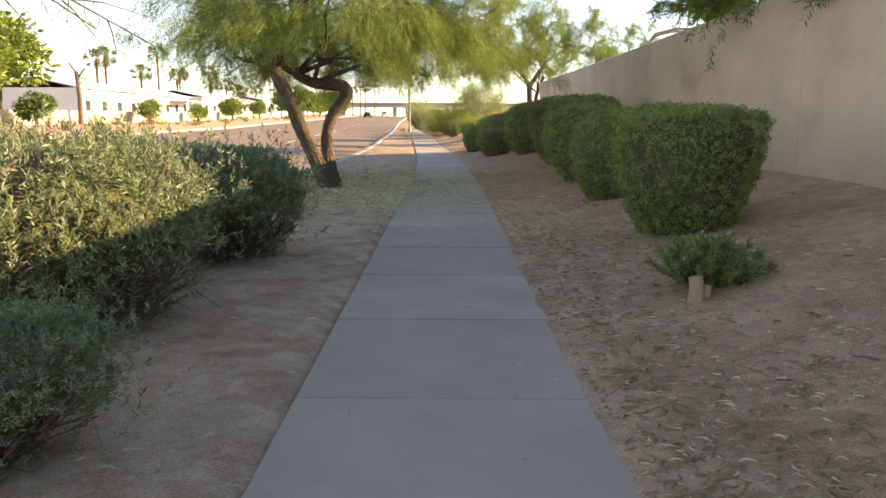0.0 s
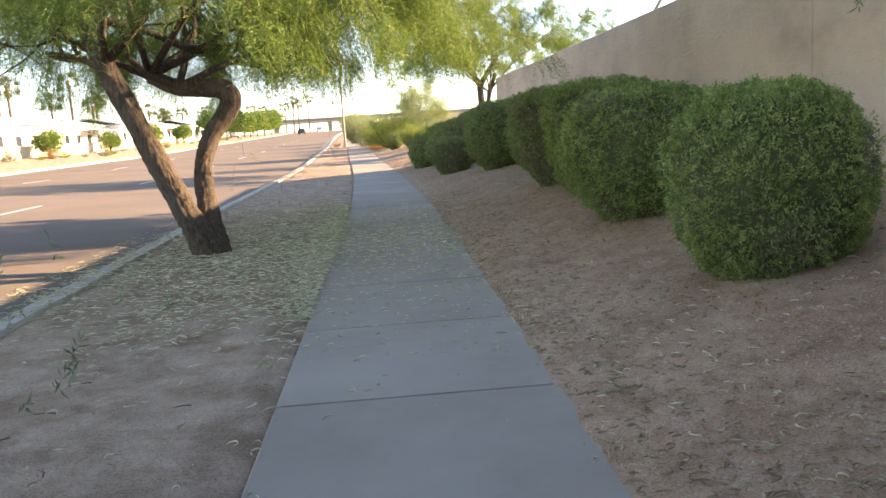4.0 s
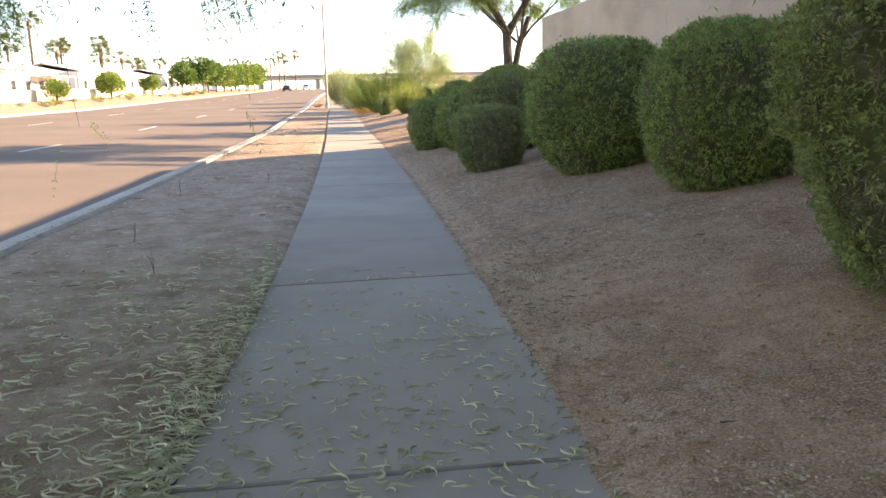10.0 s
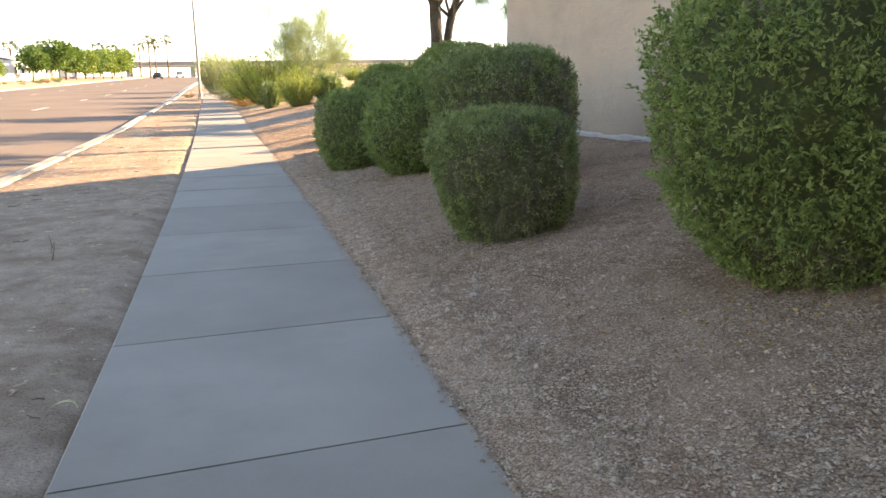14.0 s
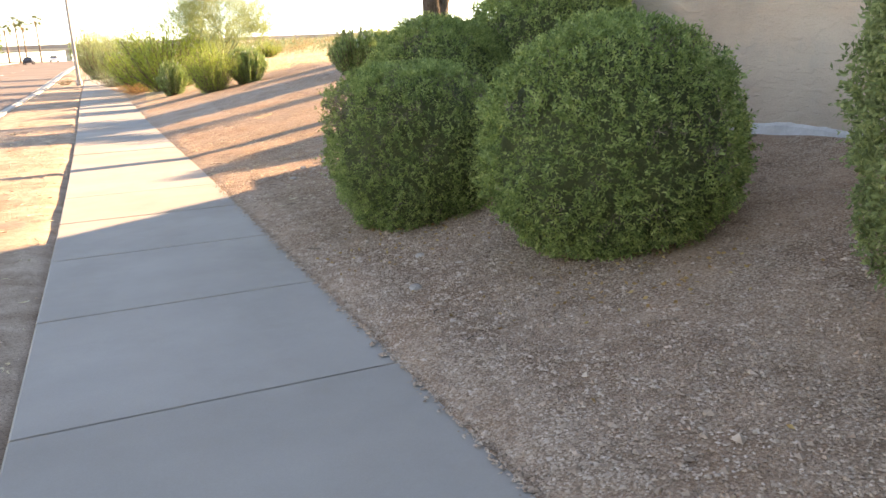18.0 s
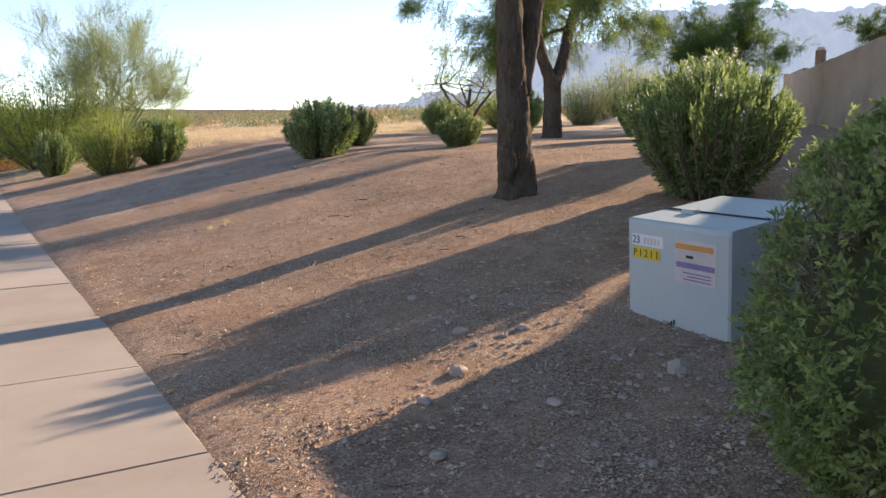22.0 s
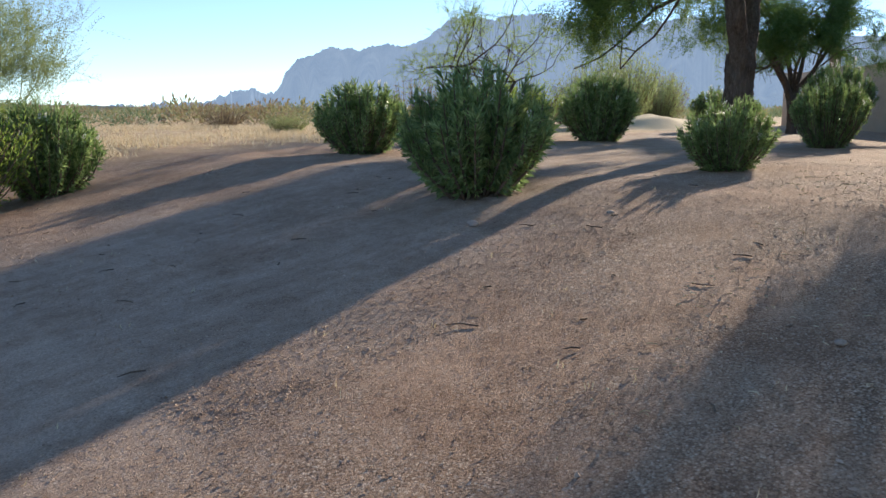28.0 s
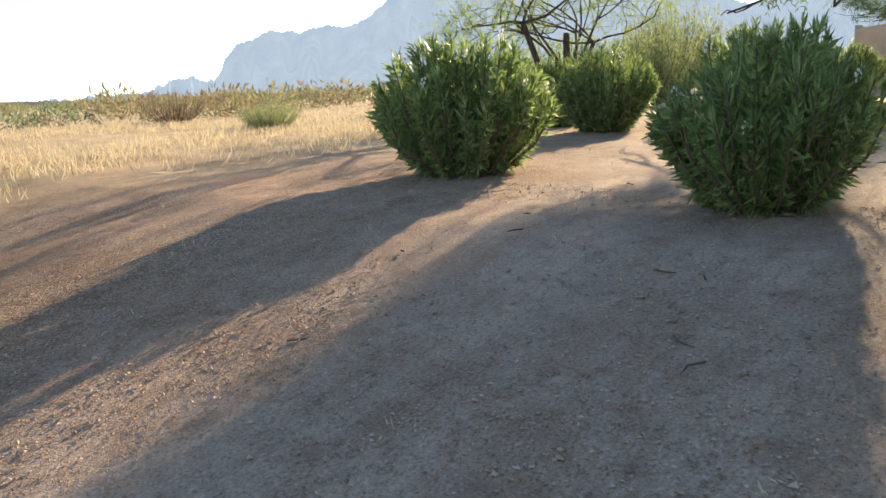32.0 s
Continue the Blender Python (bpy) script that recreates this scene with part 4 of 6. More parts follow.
def tree(name, x, y, trunks, crown, seed, label, per=5200, droop=0.5, leaf=0.055, mat=None, limbs=8, spray=0.24, leaflets=14, depth=2, strands=(), twigs=(), bearers=None, sides=42, group="", burl=None, bark=None):
    """A tree: trunks given as (points, radii) from its foot; limbs grow from their ends to fill the crown."""
    rng = np.random.default_rng(seed)
    h = new(name)
    h.location = (x, y, at_ground(x, y))
    for pts, rad in trunks:
        child("trunk", trunk_mesh(pts, rad, seed + len(pts), bark or BARK, sides), h)
    runs, tips = [], []
    cx, cy, cz, cr, ch = crown
    for k in range(limbs):
        pts, rad = (bearers or trunks)[k % len(bearers or trunks)]
        a = 6.28 * k / limbs + rng.uniform(-0.4, 0.4)
        goal = np.array([cx + math.cos(a) * cr * 0.7, cy + math.sin(a) * cr * 0.7, cz + rng.uniform(0.2, 0.9) * ch])
        start = np.array(pts[-1] if k % 3 else pts[-2], float)
        runs = []
        limb(rng, start, goal - start, np.linalg.norm(goal - start) * 0.62, rad[-1] * 0.62, depth, runs, tips, 0.1)
        runs = [(p, r) for p, r in runs if min(q[2] for q in p) > cz - 0.75 or p is runs[0][0]]
        tagged(child("branch", tubes_mesh("branch", runs, bark or BARK, 5), h), kind="stuff")
    keep = [(p, w) for p, w in tips if ((p[0] - cx) ** 2 + (p[1] - cy) ** 2) < cr ** 2 * 1.35 and p[2] > cz - 0.3]
    for path in strands:
        w = np.array(path[-1]) - np.array(path[1])
        runs = [(path, [0.02, 0.012, 0.007, 0.004])]
        for f in (0.45, 0.62, 0.78, 0.9):
            q = np.array([np.interp(f * 3, range(4), [c[i] for c in path]) for i in range(3)])
            e = q + unit(w) * rng.uniform(0.25, 0.5) + rng.normal(0, 0.16, 3)
            runs.append(([q, (q + e) / 2 + [0, 0, 0.03], e], [0.006, 0.004, 0.002]))
            keep.append((e, unit(e - q)))
        child("hanging_branch", tubes_mesh("hanging_branch", runs, BARK, 5), h)
        for f in np.linspace(0.3, 1, 5):
            keep += 1 * [(np.array([np.interp(f * 3, range(4), [q[i] for q in path]) for i in range(3)]), unit(w))]
    for path in twigs:
        child("hanging_branch", tubes_mesh("hanging_branch", [(path, [0.008, 0.006, 0.004, 0.002])], BARK, 4), h)
        keep += [(np.array(path[-1]), np.array([0.0, 0.0, -1.0]))]
    child("crown", sprays(rng, keep or tips, per, spray, leaflets, leaf, mat or MESQUITE_LEAF, droop, len(twigs)), h)
    if burl:
        bm = bmesh.new()
        bmesh.ops.create_icosphere(bm, subdivisions=3, radius=1.0)
        for v in bm.verts:
            v.co = v.co * (1 + 0.25 * noise.noise(v.co * 1.8))
            v.co = Vector((v.co.x * 0.09, v.co.y * 0.11, v.co.z * 0.2)) + Vector(burl)
        part("burl", bm, BARK, h, "knobbly burl on the trunk", True)
    return tagged(h, label, "tree", group)


def hanging_strands(seed, count, start, sweep, near, far, high, low):
    """Thin arching branches that hang from the crown's rim, within a sweep of bearings."""
    rng = np.random.default_rng(seed)
    out = []
    for _ in range(count):
        a, r = start + rng.uniform(0, sweep), rng.uniform(near, far)
        c, s = math.cos(a), math.sin(a)
        top, foot = high * rng.uniform(0.9, 1.05), low + rng.uniform(-0.1, 0.7)
        b = rng.normal(0, 0.09)
        cb, sb = math.cos(a + b), math.sin(a + b)
        out.append([(c * r * 0.4, s * r * 0.4, top), (c * r * 0.62, s * r * 0.62, top * 0.98), (cb * r * 0.84, sb * r * 0.84, top * 0.6 + foot * 0.4), (cb * r * 1.04, sb * r * 1.04, foot)])
    return out


tree("mesquite_tree", -2.02, 13.95, [
    ([(0.05, 0, -0.15), (-0.02, 0.0, 0.1), (-0.27, 0.1, 0.57), (-0.62, 0.25, 1.3), (-0.93, 0.35, 1.97), (-1.12, 0.4, 2.4), (-1.33, 0.45, 3.0)], [0.22, 0.17, 0.145, 0.135, 0.13, 0.12, 0.10]),
    ([(0.1, 0.05, -0.15), (0.05, 0.15, 0.15), (-0.06, 0.45, 0.54), (-0.15, 0.8, 1.05), (-0.05, 1.05, 1.46), (0.17, 1.2, 1.78), (0.21, 1.22, 1.98), (0.04, 1.25, 2.1), (-0.48, 1.3, 2.14), (-0.88, 1.4, 2.32)], [0.17, 0.15, 0.125, 0.11, 0.115, 0.13, 0.135, 0.13, 0.11, 0.09]),
], (0.1, 0.0, 2.8, 4.4, 2.5), 61, "mesquite tree with two twisted trunks and a drooping feathery crown", 24000, 0.75, 0.058, limbs=16, spray=0.4, leaflets=18, strands=hanging_strands(161, 36, 0.5, 1.9, 3.0, 5.4, 3.8, 2.35) + hanging_strands(171, 14, -1.3, 1.2, 2.0, 3.3, 3.6, 2.45) + hanging_strands(173, 16, 2.4, 3.2, 2.0, 3.8, 3.6, 2.3) + hanging_strands(172, 14, 1.5, 0.6, 5.0, 6.2, 3.5, 2.1), twigs=[[(0.5, 3.5, 3.6), (0.9, 5.2, 3.4), (1.05, 6.6, 2.4), (1.07, 6.95, 1.3)], [(-0.5, 4.5, 3.4), (-0.8, 6.4, 3.2), (-0.92, 7.6, 2.0), (-0.93, 7.88, 1.05)]])
FORK_A = [
    ([(0.03, 0, 1.05), (0.17, 0.05, 1.5), (0.3, 0.1, 2.1), (0.6, 0.2, 2.9)], [0.11, 0.095, 0.09, 0.07]),
    ([(-0.1, 0, 2.4), (-0.45, -0.1, 3.0), (-0.8, -0.2, 3.5)], [0.11, 0.1, 0.08]),
    ([(-0.1, 0, 2.4), (0.3, 0.15, 3.0), (0.7, 0.3, 3.6)], [0.12, 0.1, 0.08]),
]
FORK_B = [
    ([(0.0, 0, 1.15), (-0.32, -0.05, 1.75), (-0.62, -0.1, 2.5), (-0.9, -0.1, 3.1)], [0.14, 0.12, 0.11, 0.08]),
    ([(0.02, 0, 1.15), (0.36, 0.1, 1.75), (0.62, 0.2, 2.5), (0.9, 0.3, 3.1)], [0.15, 0.13, 0.11, 0.08]),
]
tree("mesquite_tree", 4.36, 37.12, [
    ([(0.0, 0, -0.2), (0.0, 0.0, 0.12), (-0.03, 0.02, 0.8), (-0.08, 0.02, 1.7), (-0.12, 0.0, 2.5)], [0.27, 0.195, 0.165, 0.13, 0.13]),
    *FORK_A,
], (-0.6, 0, 3.3, 4.5, 2.7), 62, "mesquite tree with a straight dark trunk and airy crown", 11000, 0.7, 0.085, limbs=15, spray=0.36, strands=hanging_strands(162, 24, 2.8, 3.2, 2.2, 4.4, 4.3, 3.1), burl=(-0.21, -0.13, 0.36), bearers=FORK_A)
tree("mesquite_tree", 10.45, 44.6, [
    ([(0.0, 0, -0.2), (0.0, 0.0, 0.15), (0.02, 0.02, 0.8), (0.0, 0.02, 1.35)], [0.27, 0.21, 0.19, 0.18]),
    *FORK_B,
], (0.4, 1.5, 2.0, 3.2, 2.6), 63, "mesquite tree forking low into two limbs, crown dense", 10500, 0.55, 0.085, limbs=10, spray=0.32, bearers=FORK_B, strands=hanging_strands(174, 10, 1.05, 0.6, 2.3, 3.1, 3.3, 2.0) + hanging_strands(175, 6, -2.0, 0.7, 2.0, 2.9, 3.3, 2.0))
tree("shade_tree", 19.0, 47.5, [
    ([(0, 0, -0.2), (0.03, 0, 0.4), (0.0, 0.05, 0.9)], [0.13, 0.11, 0.1]),
    ([(0, 0.05, 0.8), (-0.45, 0.1, 1.35), (-1.05, 0.2, 1.95)], [0.085, 0.07, 0.055]),
    ([(0, 0.05, 0.8), (-0.05, 0.1, 1.5), (-0.3, 0.2, 2.1)], [0.06, 0.05, 0.04]),
    ([(0, 0.05, 0.8), (0.28, 0.0, 1.4), (0.5, 0.0, 2.0)], [0.06, 0.05, 0.04]),
    ([(0, 0.05, 0.8), (0.5, -0.1, 1.3), (1.1, -0.2, 1.9)], [0.06, 0.05, 0.04]),
], (-0.1, 0, 1.95, 2.35, 1.3), 64, "umbrella-shaped tree with a dense flat crown behind oleanders", 8200, 0.25, 0.07, GARDEN_LEAF, 12)
tree("overhanging_tree", 7.3, 9.3, [
    ([(0, 0, -0.2), (0.05, 0, 1.2), (-0.2, 0.1, 2.4)], [0.16, 0.13, 0.1]),
], (0.0, 0.0, 2.5, 3.3, 3.0), 65, "dark leafy tree leaning over the garden wall", 7000, 0.5, 0.12, GARDEN_LEAF, 16, strands=hanging_strands(164, 16, 2.2, 1.9, 2.5, 3.3, 3.1, 1.75))
tree("thin_roadside_tree", -3.4, -1.2, [
    ([(0, 0, -0.2), (-0.05, 0.1, 1.2), (0.1, 0.4, 2.6)], [0.11, 0.09, 0.06]),
], (0.4, 1.2, 2.9, 2.0, 1.6), 67, "thin tree by the kerb with sparse dark twigs", 330, 0.5, 0.034, limbs=4, spray=0.15, depth=1, strands=[[(0.1, 0.4, 2.5), (0.7 + d, 1.6 + d, 2.75 - d), (1.2 + d, 2.9 + 2 * d, 2.5 - d), (1.5 + 1.6 * d, 3.6 + 3 * d, 1.95 - 0.5 * d)] for d in (-0.25, -0.1, 0.05, 0.2, 0.32)])
tree("garden_tree", 24.0, 43.4, [
    ([(0, 0, -0.2), (0.05, 0, 1.0), (-0.1, 0.1, 1.9)], [0.13, 0.11, 0.09]),
], (0.0, 0.0, 2.1, 2.8, 1.9), 68, "leafy garden tree rising behind the wall", 5200, 0.35, 0.1, GARDEN_LEAF, 11)
tree("palo_verde_tree", 2.2, 53.6, [
    ([(0.1 * math.cos(a), 0.1 * math.sin(a), -0.15), (0.35 * math.cos(a), 0.35 * math.sin(a), 0.5), (0.85 * math.cos(a), 0.85 * math.sin(a), 1.25)], [0.06, 0.045, 0.035]) for a in (0.2, 1.1, 2.2, 3.3, 4.4, 5.5)
], (0.0, 0.0, 1.25, 2.3, 1.9), 69, "feathery grey-green palo verde with upright pale twigs", 5200, -0.75, 0.06, GREY_LEAF, 18, spray=0.5, depth=2, sides=7, bark=GREEN_TWIG)
# Stands out of view; added for the dark band its shade lays on the road.
tree("overhanging_tree", 9.3, 21.9, [
    ([(0, 0, -0.2), (0.05, 0, 1.2), (-0.2, 0.1, 2.5)], [0.15, 0.12, 0.1]),
], (0.0, 0.0, 3.0, 2.7, 3.2), 70, "dark leafy tree behind the wall, unseen, added for its shade", 9000, 0.4, 0.12, GARDEN_LEAF, 13)
tree("sparse_mesquite", 11.9, 50.9, [
    ([(0, 0, -0.1), (0.1, 0, 0.7), (0.25, 0.1, 1.3)], [0.06, 0.05, 0.04]),
    ([(0, 0, -0.1), (-0.3, 0.1, 0.6), (-0.8, 0.1, 1.4)], [0.05, 0.045, 0.035]),
    ([(0.02, 0, -0.1), (0.4, 0.0, 0.6), (1.0, 0.1, 1.2)], [0.05, 0.04, 0.03]),
], (0.1, 0, 0.9, 2.4, 1.9), 66, "thin half-bare mesquite with crooked grey branches", 850, 0.2, 0.06, PALE_LEAF, 13, depth=2, strands=())


# ---- wild shrubs past the wall ----
def wild_meshes(seed, stems, leaf, per, mat, upright, twig, stalk=None):
    """A thin shrub of many rising stems with small leaves; height 1, radius 1."""
    rng = np.random.default_rng(seed)
    runs, p, d = [], [], []
    for _ in range(stems):
        a, r = rng.uniform(0, 6.28), math.sqrt(rng.uniform(0, 1))
        o = np.array([math.cos(a), math.sin(a), 0])
        foot, tip = o * r * 0.2 + [0, 0, -0.04], o * r * (1 - upright * 0.3) + np.array([0, 0, rng.uniform(0.6, 1.0) * (1 - 0.3 * r * r)])
        mid = (foot + tip) / 2 + o * 0.1 * upright + rng.normal(0, 0.05, 3)
        runs.append(([foot, mid, tip], [twig, twig * 0.7, twig * 0.35]))
        f = rng.uniform(0.15, 1, per)[:, None]
        q = foot * (1 - f) ** 2 + 2 * mid * f * (1 - f) + tip * f ** 2
        p.append(q + rng.normal(0, 0.05, (per, 3)))
        d.append(unit(tip - foot) * 0.8 + rng.normal(0, 0.5, (per, 3)))
    p, d = np.concatenate(p), np.concatenate(d)
    v, f = leaves(p, d, rng.uniform(0.6, 1.3, len(p)) * leaf, rng.uniform(0.25, 0.4, len(p)) * leaf, rng)
    return np_mesh("foliage", v, f, mat), tubes_mesh("stem_thicket", runs, stalk or TWIG, 4)


WILD = {
    "brittlebush": wild_meshes(71, 140, 0.045, 85, PALE_LEAF, 0.2, 0.008),
    "creosote": wild_meshes(73, 150, 0.05, 50, GREY_LEAF, 0.6, 0.005),
    "dead_brush": wild_meshes(74, 90, 0.05, 26, SCRUB_LEAF, 0.7, 0.008),
    "bursage": wild_meshes(75, 70, 0.05, 60, SAGE_LEAF, 0.1, 0.008),
    "yard_shrub": wild_meshes(77, 30, 0.11, 26, PALE_LEAF, 0.2, 0.01),
    "yard_sage": wild_meshes(78, 30, 0.11, 26, SAGE_LEAF, 0.2, 0.01),
    "orange_groundcover": wild_meshes(76, 70, 0.05, 60, DRY_LEAF, 0.1, 0.006),
}


def wild(kind, x, y, r, high, turn, label, category="shrub"):
    fol, stems = WILD[kind]
    h = new(kind)
    tagged(child("foliage", fol, h), kind="stuff")
    tagged(child("stem_thicket", stems, h), kind="stuff")
    h.matrix_world = Matrix.LocRotScale((x, y, at_ground(x, y) - 0.02), Euler((0, 0, turn)), (r, r, high))
    return tagged(h, label, category)


for args in [
    ("brittlebush", 1.55, 48.6, 1.0, 1.5, 0.2, "yellow-green wispy shrub on the bank"),
    ("brittlebush", 0.5, 54.0, 1.9, 2.4, 2.2, "large yellow-green shrub behind the oleanders"),
    ("brittlebush", -0.4, 57.5, 1.5, 1.9, 3.2, "yellow-green shrub by the pavement"),
    ("creosote", -0.2, 61.5, 1.7, 2.4, 4.2, "wispy grey-green creosote shrub"),
    ("creosote", -1.0, 66.5, 1.8, 2.6, 5.2, "wispy grey-green creosote shrub by the pavement"),
    ("creosote", 2.5, 60.5, 2.0, 2.6, 0.7, "broad grey-green creosote shrub"),
    ("bursage", -0.65, 59.0, 1.1, 0.9, 1.3, "low grey-green shrub at the pavement's edge"),
    ("bursage", -1.55, 64.0, 1.2, 0.9, 2.3, "low grey-green shrub at the pavement's edge"),
    ("orange_groundcover", -0.45, 55.6, 1.2, 0.42, 2.7, "low rust-orange ground cover beside the pavement"),
    ("creosote", -2.6, 76.0, 2.2, 3.2, 1.9, "tall grey-green shrub far along the pavement"),
    ("creosote", -3.4, 88.0, 2.4, 3.6, 2.9, "tall grey-green shrub far along the pavement"),
    ("dead_brush", 14.0, 55.5, 1.3, 1.5, 0.5, "brown dry desert brush"),
    ("creosote", 21.0, 53.8, 1.6, 2.7, 1.5, "tall thin creosote with bare upright stems"),
    ("creosote", 18.2, 53.0, 1.3, 1.9, 2.5, "thin grey-green creosote shrub on dry soil"),
    ("brittlebush", 14.5, 52.6, 1.5, 1.5, 3.5, "yellow-green shrub under the mesquite"),
    ("creosote", 9.4, 54.8, 0.7, 0.5, 4.5, "yellow-green shrub at the edge of the grass"),
    ("dead_brush", 10.5, 60.0, 1.0, 0.8, 5.5, "brown dry desert brush"),
    ("brittlebush", 5.2, 62.0, 0.8, 0.8, 0.1, "small yellow-green shrub in dry grass"),
]:
    wild(*args)


# ---- desert plain ----
def scatter_mesh(name, pts, build, mat, label, category):
    v, f = build(pts)
    ob = new(name, np_mesh(name, v, f, mat))
    return tagged(ob, label, category, kind="stuff")


def tufts(pts, rng, blades, high, wide):
    p = np.repeat(pts, blades, 0) + rng.normal(0, 1, (len(pts) * blades, 3)) * np.array([wide, wide, 0.0])
    d = rng.normal(0, 0.4, p.shape) + np.array([0, 0, 1.0])
    return leaves(p, d, rng.uniform(0.4, 1.0, len(p)) * high, rng.uniform(0.03, 0.06, len(p)) * high + 0.004, rng)


def on_land(x, y):
    return np.stack([x, y, land(x, y) + 0.0], 1)


def dry_grass():
    rng = np.random.default_rng(81)
    x, y = np.concatenate([rng.uniform(-1, 55, 15000), rng.uniform(2, 22, 9000)]), np.concatenate([50 + 70 * rng.uniform(0, 1, 15000) ** 1.7, rng.uniform(50, 62, 9000)])
    keep = (x > pave_left(y) + PAVE_WIDE + 4.0) & (x < 8 + (y - 50) * 1.5) & (y > 51.0 - 0.1 * x + 0.5 * np.sin(x * 1.7) + 0.3 * np.sin(x * 4.1))
    keep &= np.sin(x * 0.9 + 2 * np.sin(y * 0.31)) + np.sin(y * 1.1 + np.sin(x * 0.5)) + rng.normal(0, 0.8, len(x)) > -0.5
    pts = on_land(x[keep], y[keep])
    scatter_mesh("dry_grass", pts, lambda q: tufts(q, rng, 5, 0.17, 0.10), STRAW, "golden dry grass covering the desert edge", "grass")
    x, y = rng.uniform(0.6, 9, 260), rng.uniform(33, 52, 260)
    keep = x > pave_left(y) + PAVE_WIDE + 0.3
    scatter_mesh("grass_sprigs", on_land(x[keep], y[keep]), lambda q: tufts(q, rng, 3, 0.05, 0.03), STRAW, "scattered dry grass sprigs on gravel", "grass")
    tuft = on_land(np.array([1.72, 1.60, 1.80]), np.array([39.12, 39.05, 39.18]))
    scatter_mesh("straw_tuft", tuft, lambda q: tufts(q, rng, 34, 0.065, 0.07), STRAW, "small straw-coloured tuft of dry grass", "grass")


dry_grass()
weed_rng = np.random.default_rng(88)
wx = np.array([1.2, 1.18, 1.9, 1.22, -0.55, -0.5, 1.3, 1.33, 1.2]).repeat(3) + weed_rng.normal(0, 0.04, 27)
wy = np.array([10.8, 10.25, 10.55, 9.5, 16.4, 17.1, 18.2, 11.0, 7.2]).repeat(3) + weed_rng.normal(0, 0.05, 27)
scatter_mesh("dry_weeds", on_land(wx, wy), lambda q: tufts(q, weed_rng, 26, 0.045, 0.06), STRAW, "small yellow dry weeds at the pavement's edge", "weed")


def desert_scrub():
    rng = np.random.default_rng(82)
    n = 1500
    y = 62 + 260 * rng.uniform(0, 1, n) ** 1.6
    x = y * rng.uniform(-0.05, 1.5, n)
    keep = x > pave_left(y) + PAVE_WIDE + 5
    for name, mat, pick, label in (("desert_scrub", SAGE_LEAF, 0, "low grey-green desert scrub out to the horizon"), ("dry_scrub", SCRUB_LEAF, 1, "brown dry scrub on the desert plain"), ("olive_scrub", OLIVE_SCRUB, 2, "dull olive scrub on the desert plain")):
        sel = keep & (np.arange(n) % 3 == pick)
        c = on_land(x[sel], y[sel])
        s = rng.uniform(0.4, 1.2, len(c)) * (1 + (y[sel] - 60) / 400)
        k = 120
        o = rng.normal(0, 1, (len(c), k, 3))
        o = o / np.linalg.norm(o, axis=2, keepdims=True) * rng.uniform(0.3, 1, (len(c), k, 1)) ** 0.5
        o[..., 2] = np.abs(o[..., 2]) * 0.75
        p = (c[:, None] + o * s[:, None, None] * np.array([1.25, 1.25, 1.0])).reshape(-1, 3)
        d = (o + rng.normal(0, 0.6, o.shape) + [0, 0, 0.4]).reshape(-1, 3)
        ss = np.repeat(s, k)
        v, f = leaves(p, d, ss * 0.24, ss * 0.07, rng)
        tagged(new(name, np_mesh(name, v, f, mat)), label, "scrub", kind="stuff")


desert_scrub()


def mountain(name, ridge, far, depth, label, seed):
    """A range on the horizon: ridge as (azimuth, elevation) in degrees from the bank, with folded flanks and cliffs."""
    rng = np.random.default_rng(seed)
    az = np.linspace(ridge[0][0], ridge[-1][0], 420)
    el = inter(az, ridge)
    el = el + 0.10 * np.interp(np.arange(420), np.arange(0, 420, 4), rng.normal(0, 1, 105)) + 0.05 * rng.normal(0, 1, 420)
    rows, levels = [], 26
    fold = np.interp(np.arange(420), np.arange(0, 420, 6), rng.normal(0, 1, 70))
    fold2 = np.interp(np.arange(420), np.arange(0, 420, 3), rng.normal(0, 1, 140))
    for k in range(levels):
        f = k / (levels - 1)
        hz = np.where(f < 0.45, f / 0.45 * 0.42, 0.42 + (f - 0.45) / 0.55 * 0.58)
        dist = far + depth * (f * 0.8 + 0.16 * fold * math.sin(f * 3.1) + 0.07 * fold2 * math.sin(f * 6.0) + (0.0 if f < 0.45 else -0.1))
        top = np.tan(np.radians(np.maximum(el, 0.3))) * far
        z = -20 + (top + 20) * hz * (1 + 0.03 * fold2 * math.sin(f * 9))
        if k == levels - 1:
            z = top
            dist = far + depth * 0.8 + 0 * dist
            z = z * (far + depth * 0.8) / far
        rows.append(np.stack([1.0 + dist * np.sin(np.radians(az)), 38 + dist * np.cos(np.radians(az)), z], 1))
    v = np.concatenate(rows)
    i = np.arange(levels * 420).reshape(levels, 420)
    fcs = np.stack([i[:-1, :-1], i[:-1, 1:], i[1:, 1:], i[1:, :-1]], -1).reshape(-1, 4)
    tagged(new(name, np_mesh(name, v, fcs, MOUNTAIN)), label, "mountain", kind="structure")


